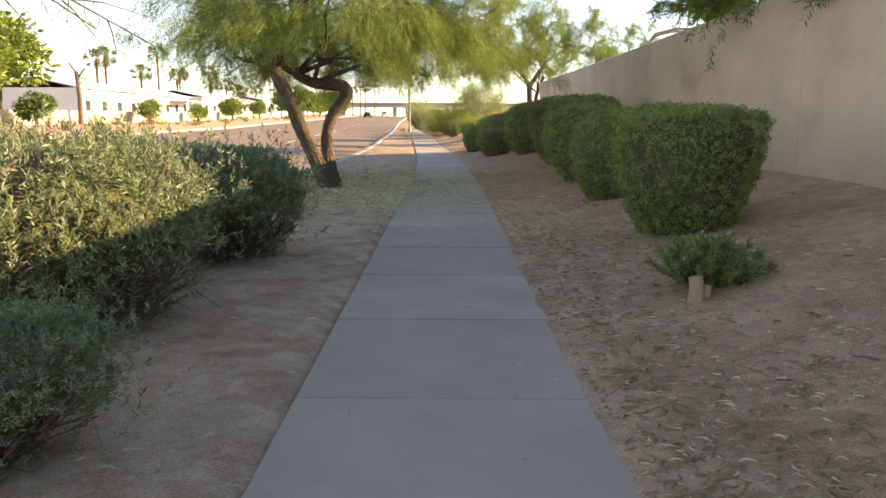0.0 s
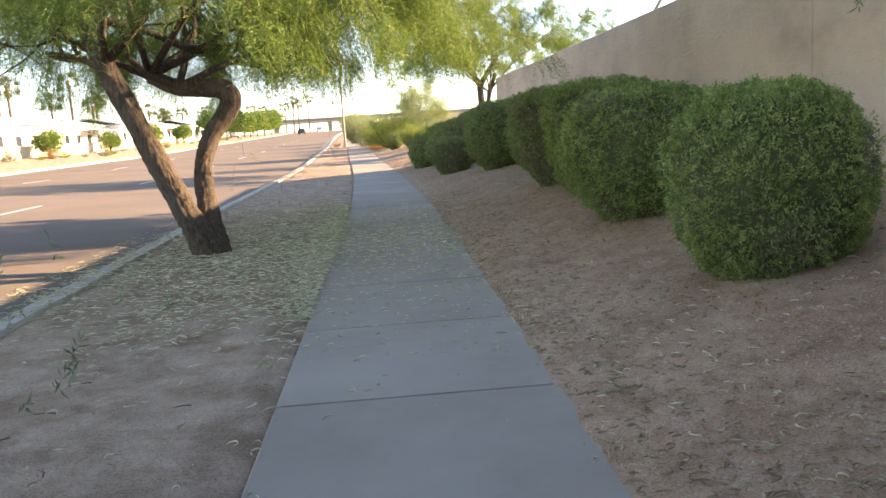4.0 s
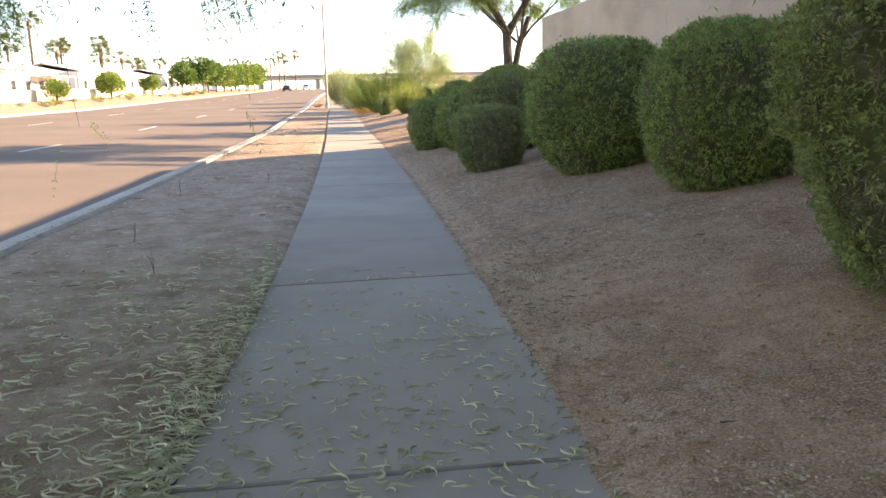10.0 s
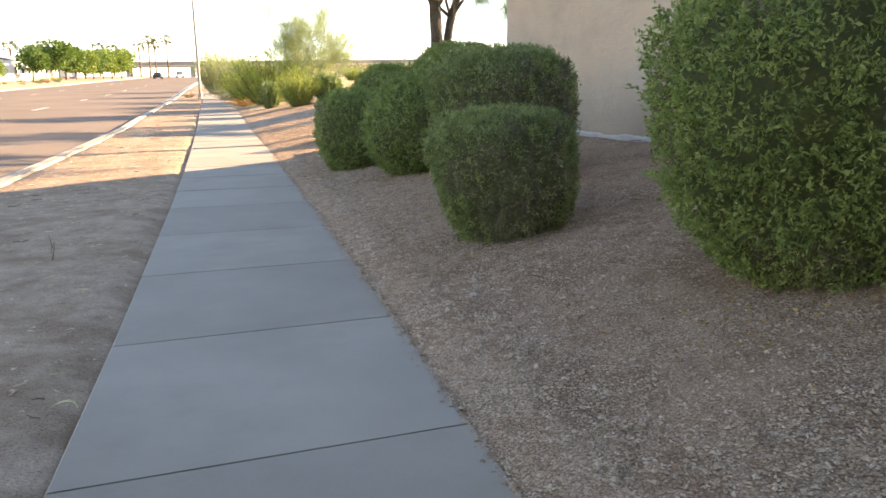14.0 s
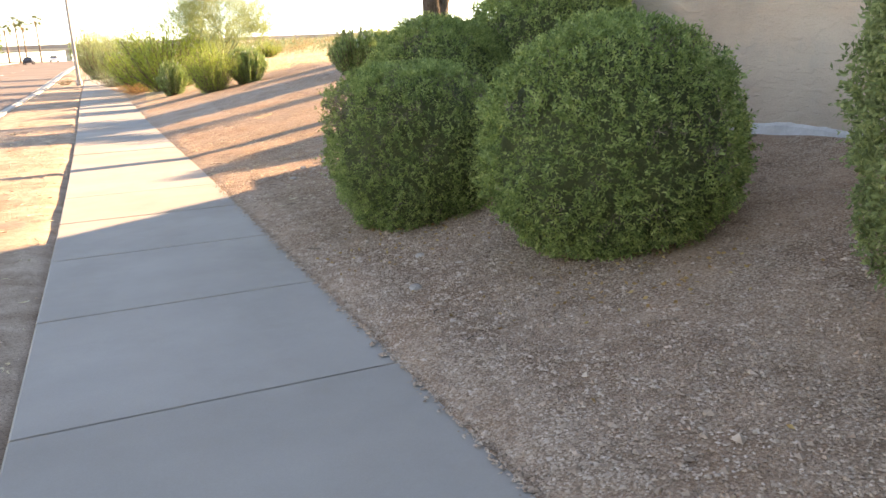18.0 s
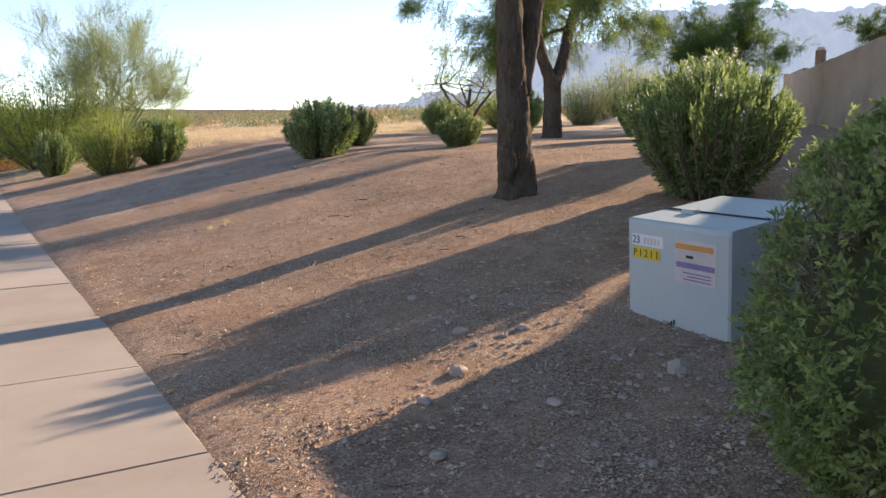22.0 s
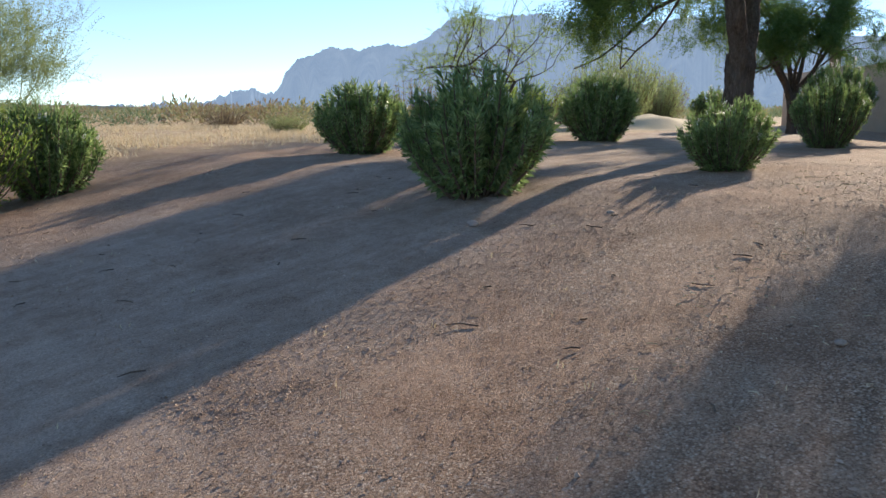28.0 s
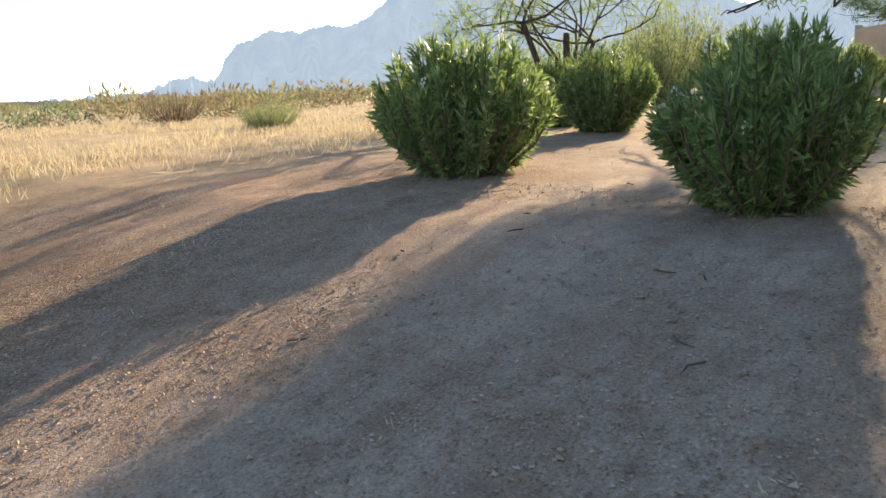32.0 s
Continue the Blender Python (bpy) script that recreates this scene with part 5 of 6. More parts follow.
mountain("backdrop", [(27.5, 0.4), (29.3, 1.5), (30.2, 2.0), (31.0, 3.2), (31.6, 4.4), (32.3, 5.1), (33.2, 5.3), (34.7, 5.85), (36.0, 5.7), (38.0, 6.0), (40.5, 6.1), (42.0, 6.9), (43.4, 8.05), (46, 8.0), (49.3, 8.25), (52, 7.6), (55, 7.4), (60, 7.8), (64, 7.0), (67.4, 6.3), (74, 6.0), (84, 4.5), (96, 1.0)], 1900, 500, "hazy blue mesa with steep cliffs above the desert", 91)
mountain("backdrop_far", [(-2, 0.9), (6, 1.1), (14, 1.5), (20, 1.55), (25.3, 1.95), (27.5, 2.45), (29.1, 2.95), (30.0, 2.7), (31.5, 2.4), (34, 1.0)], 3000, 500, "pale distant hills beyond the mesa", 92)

# ---- across the road ----
def far_z(x, y):
    return float(land(x, y))


def block(name, parent, mat, *dims, bevel=0.0, label=""):
    return part(name, box(bmesh.new(), *dims, bevel), mat, parent, label)


def home(x, y, wide, deep, label, porch=True, seed=0):
    """A low white manufactured home: long side to the road, shallow gable, windows and a porch."""
    rng = np.random.default_rng(seed)
    z = far_z(x, y) - 0.1
    h = new("manufactured_home")
    h.location = (x, y, z)
    bm = bmesh.new()
    box(bm, -deep, 0, 0, wide, 0, 3.1)
    part("wall", bm, WHITE_WALL, h)
    bm = bmesh.new()
    v = [bm.verts.new(p) for p in ((0.35, -0.4, 3.05), (-deep / 2, -0.4, 3.97), (-deep - 0.35, -0.4, 3.05), (0.35, wide + 0.4, 3.05), (-deep / 2, wide + 0.4, 3.97), (-deep - 0.35, wide + 0.4, 3.05), (0.35, -0.4, 3.17), (-deep / 2, -0.4, 4.1), (-deep - 0.35, -0.4, 3.17), (0.35, wide + 0.4, 3.17), (-deep / 2, wide + 0.4, 4.1), (-deep - 0.35, wide + 0.4, 3.17))]
    for q in ((6, 9, 10, 7), (7, 10, 11, 8), (0, 1, 4, 3), (1, 2, 5, 4), (0, 3, 9, 6), (2, 8, 11, 5), (0, 6, 7, 1), (1, 7, 8, 2), (3, 4, 10, 9), (4, 5, 11, 10)):
        bm.faces.new([v[i] for i in q])
    bmesh.ops.recalc_face_normals(bm, faces=bm.faces)
    part("roof", bm, PALE_ROOF, h, "pale low-pitched roof")
    n = max(2, int(wide / 3.2))
    for k in range(n):
        c = (k + 0.5) * wide / n
        w = part("window", box(bmesh.new(), -0.02, 0.05, c - 0.6, c + 0.6, 0.95, 2.1, 0.01), CREAM_WALL, h)
        part("pane", box(bmesh.new(), 0.03, 0.065, c - 0.5, c + 0.5, 1.05, 2.0), DARK_GLASS, w)
    if porch:
        block("porch_roof", h, PALE_ROOF, 0.05, 2.2, wide * 0.55, wide * 0.95, 2.45, 2.55)
        for k in range(4):
            c = wide * 0.56 + k * wide * 0.38 / 3
            block("post", h, WHITE_WALL, 2.05, 2.15, c - 0.05, c + 0.05, 0.0, 2.45)
    return tagged(h, label, "house", "homes across the road")


for k, (y, w, d, lab) in enumerate([(14, 15, 8, "white manufactured home with a shaded porch"), (38, 14, 8, "white manufactured home behind low shrubs"), (68, 17, 8, "long white manufactured home with a pale roof"), (88, 16, 8, "long white manufactured home with a shaded porch"), (110, 15, 8, "white manufactured home behind trees"), (132, 15, 8, "white manufactured home far along the road"), (154, 15, 8, "white manufactured home far along the road"), (178, 14, 8, "small far white manufactured home"), (202, 14, 8, "small far white manufactured home")]):
    home(float(kerb_x(y)) - 28.0 - (k % 2) * 1.2, y, w, d, lab, k % 2 == 1, k)


def yard_wall(y0, y1, off):
    h = new("yard_wall")
    for a in np.arange(y0, y1, 4.0):
        x = float(kerb_x(a)) - off
        z = far_z(x, a)
        block("wall_panel", h, CREAM_WALL, x - 0.1, x + 0.1, a + 0.01, a + 3.99, z - 0.6, z + 0.95)
    tagged(h, "low cream block wall along the far yards", "wall", kind="structure")


yard_wall(8, 160, 22.5)


def palm_crown(seed):
    rng = np.random.default_rng(seed)
    p, d, ln = [], [], []
    for _ in range(46):
        a, e = rng.uniform(0, 6.28), rng.uniform(-0.9, 1.2)
        w = np.array([math.cos(a) * math.cos(e), math.sin(a) * math.cos(e), math.sin(e)])
        hub = w * 0.75
        for _ in range(9):
            p.append(hub)
            d.append(w + rng.normal(0, 0.32, 3) - [0, 0, 0.12])
            ln.append(rng.uniform(0.6, 0.95))
    v, f = leaves(np.array(p), np.array(d), np.array(ln), 0.07, rng, 0.1)
    return np_mesh("crown", v, f, PALM_LEAF)


PALM_CROWNS = [palm_crown(101), palm_crown(102)]


def palm(x, y, high, kind, label):
    h = new("fan_palm")
    h.location = (x, y, far_z(x, y))
    child("trunk", tubes_mesh("trunk", [([(0, 0, -0.2), (0.05, 0, high * 0.5), (0, 0.05, high)], [0.26, 0.2, 0.17])], TWIG, 8), h)
    c = child("crown", PALM_CROWNS[kind], h)
    c.location = (0, 0.05, high + 0.1)
    c.scale = (1.35, 1.35, 1.2)
    rng = np.random.default_rng(int(high * 10))
    p = np.array([0, 0.05, high - 0.1]) + rng.normal(0, 0.12, (90, 3)) * [1, 1, 3]
    v, f = leaves(p, rng.normal(0, 0.35, (90, 3)) - [0, 0, 1], 0.75, 0.08, rng)
    child("dead_fronds", np_mesh("dead_fronds", v, f, DRY_LEAF), h, "hanging brown dead fronds")
    return tagged(h, label, "palm tree", "palms behind the homes")


prng = np.random.default_rng(103)
for x, y, top in [(-47, 40, 9.0), (-48, 66, 9.5), (-49.5, 111, 10.4), (-48.5, 106, 9.6), (-50.6, 134, 12.8), (-50.3, 125.7, 9.0), (-51.1, 146, 9.9), (-50.2, 142, 9.0), (-52.1, 167, 11.8), (-50.5, 163, 10.3), (-48, 155, 8.6), (-50.3, 173.4, 9.2), (-50.8, 185.3, 8.6), (-49.5, 182, 7.8), (-51.7, 205.4, 9.4), (-53, 237.6, 11.2), (-52, 228, 9.6), (-40.5, 240, 10.6), (-38, 246, 10.4), (-29.3, 250, 13.0), (-27.4, 247, 11.8), (-25.4, 258, 13.6), (-31, 244, 10.8)]:
    palm(x, y, top - far_z(x, y) - 0.1, int(prng.integers(0, 2)), "tall fan palm with a shaggy crown behind white homes")


def ball_meshes(seed, mat):
    rng = np.random.default_rng(seed)
    lobes = rng.normal(0, 1, (9, 3))
    lobes = lobes / np.linalg.norm(lobes, axis=1, keepdims=True) * 0.55
    lobes[:, 2] *= 0.7
    k = rng.integers(0, 9, 2600)
    o = rng.normal(0, 1, (2600, 3))
    o /= np.linalg.norm(o, axis=1, keepdims=True)
    p = lobes[k] + o * rng.uniform(0.3, 0.55, (2600, 1))
    v, f = leaves(p, o + rng.normal(0, 0.6, o.shape), 0.17, 0.1, rng)
    return np_mesh("crown", v, f, mat)


YARD = [ball_meshes(111, GARDEN_LEAF), ball_meshes(112, MESQUITE_LEAF), ball_meshes(113, GARDEN_LEAF)]


def yard_tree(x, y, r, high, kind, label, name="yard_tree"):
    h = new(name)
    h.location = (x, y, far_z(x, y))
    child("trunk", tubes_mesh("trunk", [([(0, 0, -0.2), (0.06, 0, high * 0.35), (0, 0.1, high * 0.7)], [0.13, 0.1, 0.07])], BARK, 7), h)
    c = child("crown", YARD[kind], h)
    c.matrix_local = Matrix.LocRotScale((0, 0, high - r * 0.85), Euler((0, 0, x + y)), (r, r, r * 0.9))
    return tagged(h, label, "tree", "yard trees across the road")


for y, off, r, high, kind in [(47, 23.5, 2.7, 5.6, 1), (42, 22.8, 2.2, 4.6, 1), (45.5, 20.6, 1.0, 2.1, 0), (24, 20.5, 1.2, 2.4, 0), (31, 21, 0.9, 2.1, 1), (65.4, 20.8, 1.0, 2.2, 1), (80, 20.6, 0.9, 1.9, 1), (96, 20.6, 1.3, 2.6, 1), (106, 23.5, 1.2, 2.6, 2), (118, 21.4, 1.2, 2.6, 1), (133, 20.6, 2.0, 3.9, 0), (150, 20.5, 2.6, 4.9, 0), (155, 20.5, 2.5, 4.6, 2), (162, 20.2, 2.4, 4.4, 0), (170, 20.0, 2.4, 4.2, 1), (178, 19.8, 2.6, 4.4, 2), (187, 19.4, 2.7, 4.6, 1), (197, 19.0, 2.9, 5.0, 1), (208, 18.4, 3.0, 5.4, 1)]:
    yard_tree(float(kerb_x(y)) - off, y, r * 1.15, (min(high, r * 1.75) if r < 1.4 else high) * 1.25, kind, ("rounded dark green" if kind != 1 else "airy yellow-green") + " yard tree beside the far kerb")
rng_yard = np.random.default_rng(120)
for k, y in enumerate(np.arange(14, 150, 2.7)):
    kind = ("yard_shrub", "yard_sage", "yard_sage", "yard_shrub", "orange_groundcover")[k % 5]
    r = float(rng_yard.uniform(0.45, 1.0))
    wild(kind, float(kerb_x(y)) - float(rng_yard.uniform(19.0, 21.8)), float(y + rng_yard.uniform(-1, 1)), r, r * float(rng_yard.uniform(0.7, 1.2)), k, "small yard shrub on pale gravel across the road")

bare = new("cut_tree_trunk")
bx, by = float(kerb_x(54)) - 21.6, 54.0
bare.location = (bx, by, far_z(bx, by))
child("trunk", tubes_mesh("trunk", [([(0, 0, -0.2), (0.05, 0, 1.8), (-0.1, 0, 3.7)], [0.2, 0.17, 0.14]), ([(0, 0, 3.2), (0.5, 0.1, 3.9)], [0.09, 0.07]), ([(0, 0, 3.4), (-0.6, 0, 4.3)], [0.09, 0.06])], TWIG, 8), bare)
tagged(bare, "pale bare cut tree trunk in a far yard", "tree trunk")


def street_lamp(x, y, high, label):
    h = new("street_lamp")
    h.location = (x, y, float(inter(y, LIFT)))
    bm = bmesh.new()
    bmesh.ops.create_cone(bm, cap_ends=True, segments=12, radius1=0.17, radius2=0.15, depth=0.3, matrix=Matrix.Translation((0, 0, 0.13)))
    part("base", bm, STEEL, h)
    child("pole", tubes_mesh("pole", [([(0, 0, 0.2), (0, 0, high * 0.5), (0, 0, high)], [0.095, 0.075, 0.055])], STEEL, 10), h)
    child("arm", tubes_mesh("arm", [([(0, 0, high - 0.15), (-0.9, 0, high + 0.25), (-2.0, 0, high + 0.35)], [0.045, 0.04, 0.035])], STEEL, 8), h)
    bm = box(bmesh.new(), -2.6, -1.95, -0.13, 0.13, high + 0.28, high + 0.42, 0.04)
    part("lamp_head", bm, STEEL, h)
    return tagged(h, label, "street lamp", "street lamps")


street_lamp(-3.38, 68.2, 9.6, "tall slim steel street lamp beside the pavement")
street_lamp(float(kerb_x(150)) + 1.2, 150, 9.6, "tall slim steel street lamp far down the road")


def overpass(y):
    h = new("overpass")
    z = float(inter(y, LIFT))
    block("deck", h, CREAM_WALL, -120, 90, y, y + 12, z + 2.9, z + 3.6, label="pale concrete bridge deck")
    block("parapet", h, STEEL, -120, 90, y - 0.3, y - 0.02, z + 3.4, z + 4.4)
    for x in range(-110, 90, 18):
        block("pier", h, CREAM_WALL, x, x + 1.0, y + 3, y + 9, z - 1, z + 2.95)
    block("abutment", h, CREAM_WALL, 0, 90, y + 0.5, y + 11.5, z - 1, z + 2.9)
    tagged(h, "low pale overpass crossing the end of the road", "bridge", kind="structure")


overpass(262)


def car(x, y, mat, label, turn=0.0):
    h = new("car")
    h.matrix_world = pose(x, y, float(road_z(x, y)), 0, 0, turn)
    bm = box(bmesh.new(), -0.88, 0.88, -2.2, 2.2, 0.32, 0.95, 0.12)
    part("body", bm, mat, h)
    bm = bmesh.new()
    lo = [bm.verts.new(p) for p in ((-0.8, -1.7, 0.9), (0.8, -1.7, 0.9), (0.8, 1.1, 0.9), (-0.8, 1.1, 0.9))]
    hi = [bm.verts.new(p) for p in ((-0.62, -1.1, 1.45), (0.62, -1.1, 1.45), (0.62, 0.4, 1.45), (-0.62, 0.4, 1.45))]
    bm.faces.new(hi)
    for i in range(4):
        bm.faces.new((lo[i], lo[(i + 1) % 4], hi[(i + 1) % 4], hi[i]))
    part("cabin", bm, DARK_GLASS, h)
    for sx in (-0.8, 0.8):
        for sy in (-1.4, 1.4):
            bm = bmesh.new()
            bmesh.ops.create_cone(bm, cap_ends=True, segments=16, radius1=0.32, radius2=0.32, depth=0.2, matrix=Matrix.Translation((sx, sy, 0.32)) @ Matrix.Rotation(radians(90), 4, "Y"))
            part("wheel", bm, TYRE, h)
    return tagged(h, label, "car")


car(float(kerb_x(206)) - 10.5, 206, CAR_PAINT, "dark car standing far along the road")
car(float(kerb_x(240)) - 7.5, 240, CAR_WHITE, "white car far down the road")


# ---- garden frame behind the wall, post behind the oleanders ----
arch = new("garden_arch")
arch.location = (6.1, 19.4, at_ground(6.1, 19.4))
child("hoop", tubes_mesh("hoop", [([(-0.5, 0, -0.1), (-0.5, 0, 2.3), (-0.3, 0, 2.62), (0.2, 0, 2.74), (0.9, 0, 2.76)], [0.03] * 5)], STEEL, 8), arch)
child("hoop", tubes_mesh("hoop", [([(-0.35, 0.6, -0.1), (-0.35, 0.6, 2.3), (-0.15, 0.6, 2.62), (0.3, 0.6, 2.74), (0.95, 0.6, 2.76)], [0.03] * 5)], STEEL, 8), arch)
child("leg", tubes_mesh("leg", [([(0.9, 0, -0.1), (0.9, 0, 2.76)], [0.03, 0.03])], STEEL, 8), arch)
child("leg", tubes_mesh("leg", [([(0.95, 0.6, -0.1), (0.95, 0.6, 2.76)], [0.03, 0.03])], STEEL, 8), arch)
child("crossbar", tubes_mesh("crossbar", [([(0.2, 0, 2.74), (0.3, 0.6, 2.74)], [0.025, 0.025])], STEEL, 8), arch)
tagged(arch, "curved metal garden frame rising behind the wall", "garden arch")



def sand_heap(x, y, wide, deep, high):
    """A low heap of pale sand with slumped sides."""
    bm = bmesh.new()
    bmesh.ops.create_grid(bm, x_segments=26, y_segments=20, size=1.0)
    for v in bm.verts:
        r = math.hypot(v.co.x, v.co.y)
        h = max(0.0, 1 - r * r) ** 1.4 * (1 + 0.35 * noise.noise(Vector((v.co.x * 2.2, v.co.y * 2.2, 4.0)))) * high
        px, py = x + v.co.x * wide, y + v.co.y * deep
        v.co = Vector((px, py, at_ground(px, py) + h - 0.03 + 0.01 * noise.noise(Vector((px * 5, py * 5, 0.0)))))
    return tagged(part("sand_mound", bm, PALE_SAND, smooth=True), "low heap of pale dry sand under the trees", "sand heap")


sand_heap(20.4, 52.2, 2.3, 1.6, 0.42)
for x, y, r, high, kind, turn in [(24.6, 56.4, 1.5, 2.1, "creosote", 0.4), (26.4, 57.2, 1.3, 2.7, "dead_brush", 1.9), (27.6, 56.4, 1.4, 2.2, "creosote", 2.8), (29.6, 57.6, 1.5, 2.3, "dead_brush", 4.1), (23.2, 57.6, 1.2, 1.6, "dead_brush", 5.0)]:
    wild(kind, x, y, r, high, turn, "tall twiggy dry shrub behind the sand heap")


def pillar(x, y, top, wide):
    """A square brown pillar with a pale weathered cap, standing behind the garden wall."""
    z = at_ground(x, y)
    h = new("pillar")
    h.location = (x, y, z)
    part("shaft", box(bmesh.new(), -wide / 2, wide / 2, -wide / 2, wide / 2, -0.2, top - z - 0.12, 0.02), TWIG, h, "dark brown shaft")
    part("cap", box(bmesh.new(), -wide * 0.42, wide * 0.42, -wide * 0.42, wide * 0.42, top - z - 0.13, top - z, 0.05), KERB, h, "pale cap")
    return tagged(h, "square dark brown pillar with pale cap behind the stucco wall", "pillar")


pillar(26.7, 49.5, 4.3, 0.28)


# ---- transformer cabinet ----
def writing(text, size, mat, parent, m, name="lettering"):
    cu = bpy.data.curves.new(name, "FONT")
    cu.body, cu.size, cu.extrude, cu.align_x = text, size, 0.0006, "CENTER"
    tmp = bpy.data.objects.new(name, cu)
    scene.collection.objects.link(tmp)
    me = bpy.data.meshes.new_from_object(tmp.evaluated_get(bpy.context.evaluated_depsgraph_get()))
    bpy.data.objects.remove(tmp)
    me.materials.clear()
    me.materials.append(mat)
    ob = child(name, me, parent)
    ob.matrix_local = m
    return ob


def cabinet():
    """A pad-mounted transformer: a hooded green-grey steel box on a low base; its labelled front faces the road (-x)."""
    h = new("transformer_cabinet")
    h.matrix_world = pose(2.86, 33.37, 0.07, 0, -3.0, 0)
    w, d, hh = 0.74, 0.80, 0.76
    part("base", box(bmesh.new(), -0.01, d + 0.01, -w / 2 - 0.01, w / 2 + 0.01, -0.25, -0.012, 0.008), KERB, h, "low concrete pad half buried in soil")
    bm = bmesh.new()
    prof = [(0.0, -0.02), (0.0, hh - 0.03), (0.012, hh - 0.008), (0.03, hh), (d - 0.04, hh + 0.05), (d - 0.01, hh + 0.04), (d, hh + 0.01), (d, -0.02)]
    sides = []
    for y in (-w / 2, -w / 2 + 0.012, w / 2 - 0.012, w / 2):
        inset = 0.01 if abs(y) > w / 2 - 0.005 else 0.0
        sides.append([bm.verts.new((min(max(px, inset), d - inset), y, min(pz, hh + 0.05 - inset))) for px, pz in prof])
    for a, b in zip(sides[:-1], sides[1:]):
        for i in range(len(prof)):
            bm.faces.new((a[i], a[(i + 1) % len(prof)], b[(i + 1) % len(prof)], b[i]))
    bm.faces.new(sides[0][::-1])
    bm.faces.new(sides[-1])
    bmesh.ops.recalc_face_normals(bm, faces=bm.faces)
    part("housing", bm, GREEN_PAINT, h)
    part("door_seam", box(bmesh.new(), -0.004, 0.002, -w / 2 + 0.02, w / 2 - 0.02, -0.017, -0.011), BLACK, h)
    part("lid_seam", box(bmesh.new(), 0.3, 0.306, -w / 2 + 0.01, w / 2 - 0.01, hh + 0.01, hh + 0.028), BLACK, h)
    part("latch", box(bmesh.new(), 0.24, 0.3, 0.1, 0.19, hh + 0.015, hh + 0.04, 0.006), GREEN_PAINT, h)
    part("hinge", box(bmesh.new(), 0.55, 0.62, -w / 2 - 0.012, -w / 2 + 0.02, hh - 0.02, hh + 0.02, 0.005), GREEN_PAINT, h)
    face = Matrix.Rotation(radians(-90), 4, "Z") @ Matrix.Rotation(radians(90), 4, "X")

    def flat(name, y0, y1, z0, z1, mat, out=0.003, parent=h):
        return part(name, box(bmesh.new(), -out, -out + 0.0025, y0, y1, z0, z1), mat, parent)

    white = flat("number_sticker", 0.09, 0.33, 0.610, 0.675, WHITE_STICKER)
    writing("23", 0.062, BLACK, white, Matrix.Translation((-0.0045, 0.295, 0.622)) @ face, "number")
    for k in range(5):
        flat("faded_digit", 0.115 + k * 0.026, 0.13 + k * 0.026, 0.623, 0.660, PINK_STICKER, 0.0045, white)
    for k, c in enumerate("P1211"):
        y = 0.305 - k * 0.043
        plate = flat("letter_plate", y - 0.02, y + 0.02, 0.535, 0.600, YELLOW)
        writing(c, 0.06, BLACK, plate, Matrix.Translation((-0.0045, y, 0.547)) @ face, "letter")
    label = flat("warning_label", -0.285, 0.0, 0.450, 0.680, PINK_STICKER)
    flat("warning_bar", -0.265, -0.005, 0.630, 0.660, ORANGE, 0.0045, label)
    flat("danger_bar", -0.275, -0.01, 0.530, 0.560, BLUE, 0.0045, label)
    for k in range(3):
        flat("text_line", -0.25, -0.06 - 0.03 * (k % 2), 0.465 + k * 0.018, 0.472 + k * 0.018, BLUE, 0.0045, label)
    flat("text_line", -0.13, -0.08, 0.585, 0.600, BLACK, 0.0045, label)
    for k in range(3):
        flat("maker_mark", 0.0 + k * 0.02, 0.014 + k * 0.02, 0.17 + 0.012 * (2 - k), 0.20 + 0.012 * (2 - k), BLACK)
    flat("scratch", 0.03, 0.16, 0.005, 0.012, BLACK)
    part("padlock", box(bmesh.new(), -0.02, 0.005, -0.02, 0.03, -0.045, -0.012, 0.004), BLACK, h)
    return tagged(h, "grey-green steel transformer cabinet with yellow number plates on gravel", "transformer")


cabinet()


# ---- fallen litter, stones ----
def stones(name, x, y, size, mat, label, category, seed, flat=1.0, worn=False):
    """Many pebbles in one mesh: squashed, turned, half sunk in the soil."""
    rng = np.random.default_rng(seed)
    n = len(x)
    base = np.array([(1, 0, 0), (0, 1, 0), (-1, 0, 0), (0, -1, 0), (0.2, 0.1, 1)], float)
    tri = np.array([(0, 1, 4), (1, 2, 4), (2, 3, 4), (3, 0, 4)])
    if worn:
        ring = [(math.cos(a), math.sin(a)) for a in np.arange(6) * math.pi / 3]
        base = np.array([(c, d, -0.2) for c, d in ring] + [(c * 0.8, d * 0.8, 0.75) for c, d in ring] + [(0.05, 0.0, 1.0)])
        tri = np.array([t for i in range(6) for t in ((i, (i + 1) % 6, 6 + (i + 1) % 6), (i, 6 + (i + 1) % 6, 6 + i), (6 + i, 6 + (i + 1) % 6, 12))])
    m = len(base)
    v = base[None] * rng.uniform(0.72 if worn else 0.6, 1.2, (n, m, 1)) * np.stack([np.ones(n), rng.uniform(0.6, 1, n), flat * rng.uniform(0.3, 0.62, n)], 1)[:, None]
    a = rng.uniform(0, 6.28, n)
    c, s = np.cos(a)[:, None], np.sin(a)[:, None]
    v = np.stack([v[..., 0] * c - v[..., 1] * s, v[..., 0] * s + v[..., 1] * c, v[..., 2]], -1) * np.asarray(size)[:, None, None]
    z = land(x, y) + rough(x, y) + np.asarray(size) * 0.05 + 0.004
    v = v + np.stack([x, y, z], 1)[:, None]
    f = (tri[None] + m * np.arange(n)[:, None, None]).reshape(-1, 3)
    ob = new(name, np_mesh(name, v.reshape(-1, 3), f, mat))
    return tagged(ob, label, category, kind="stuff")


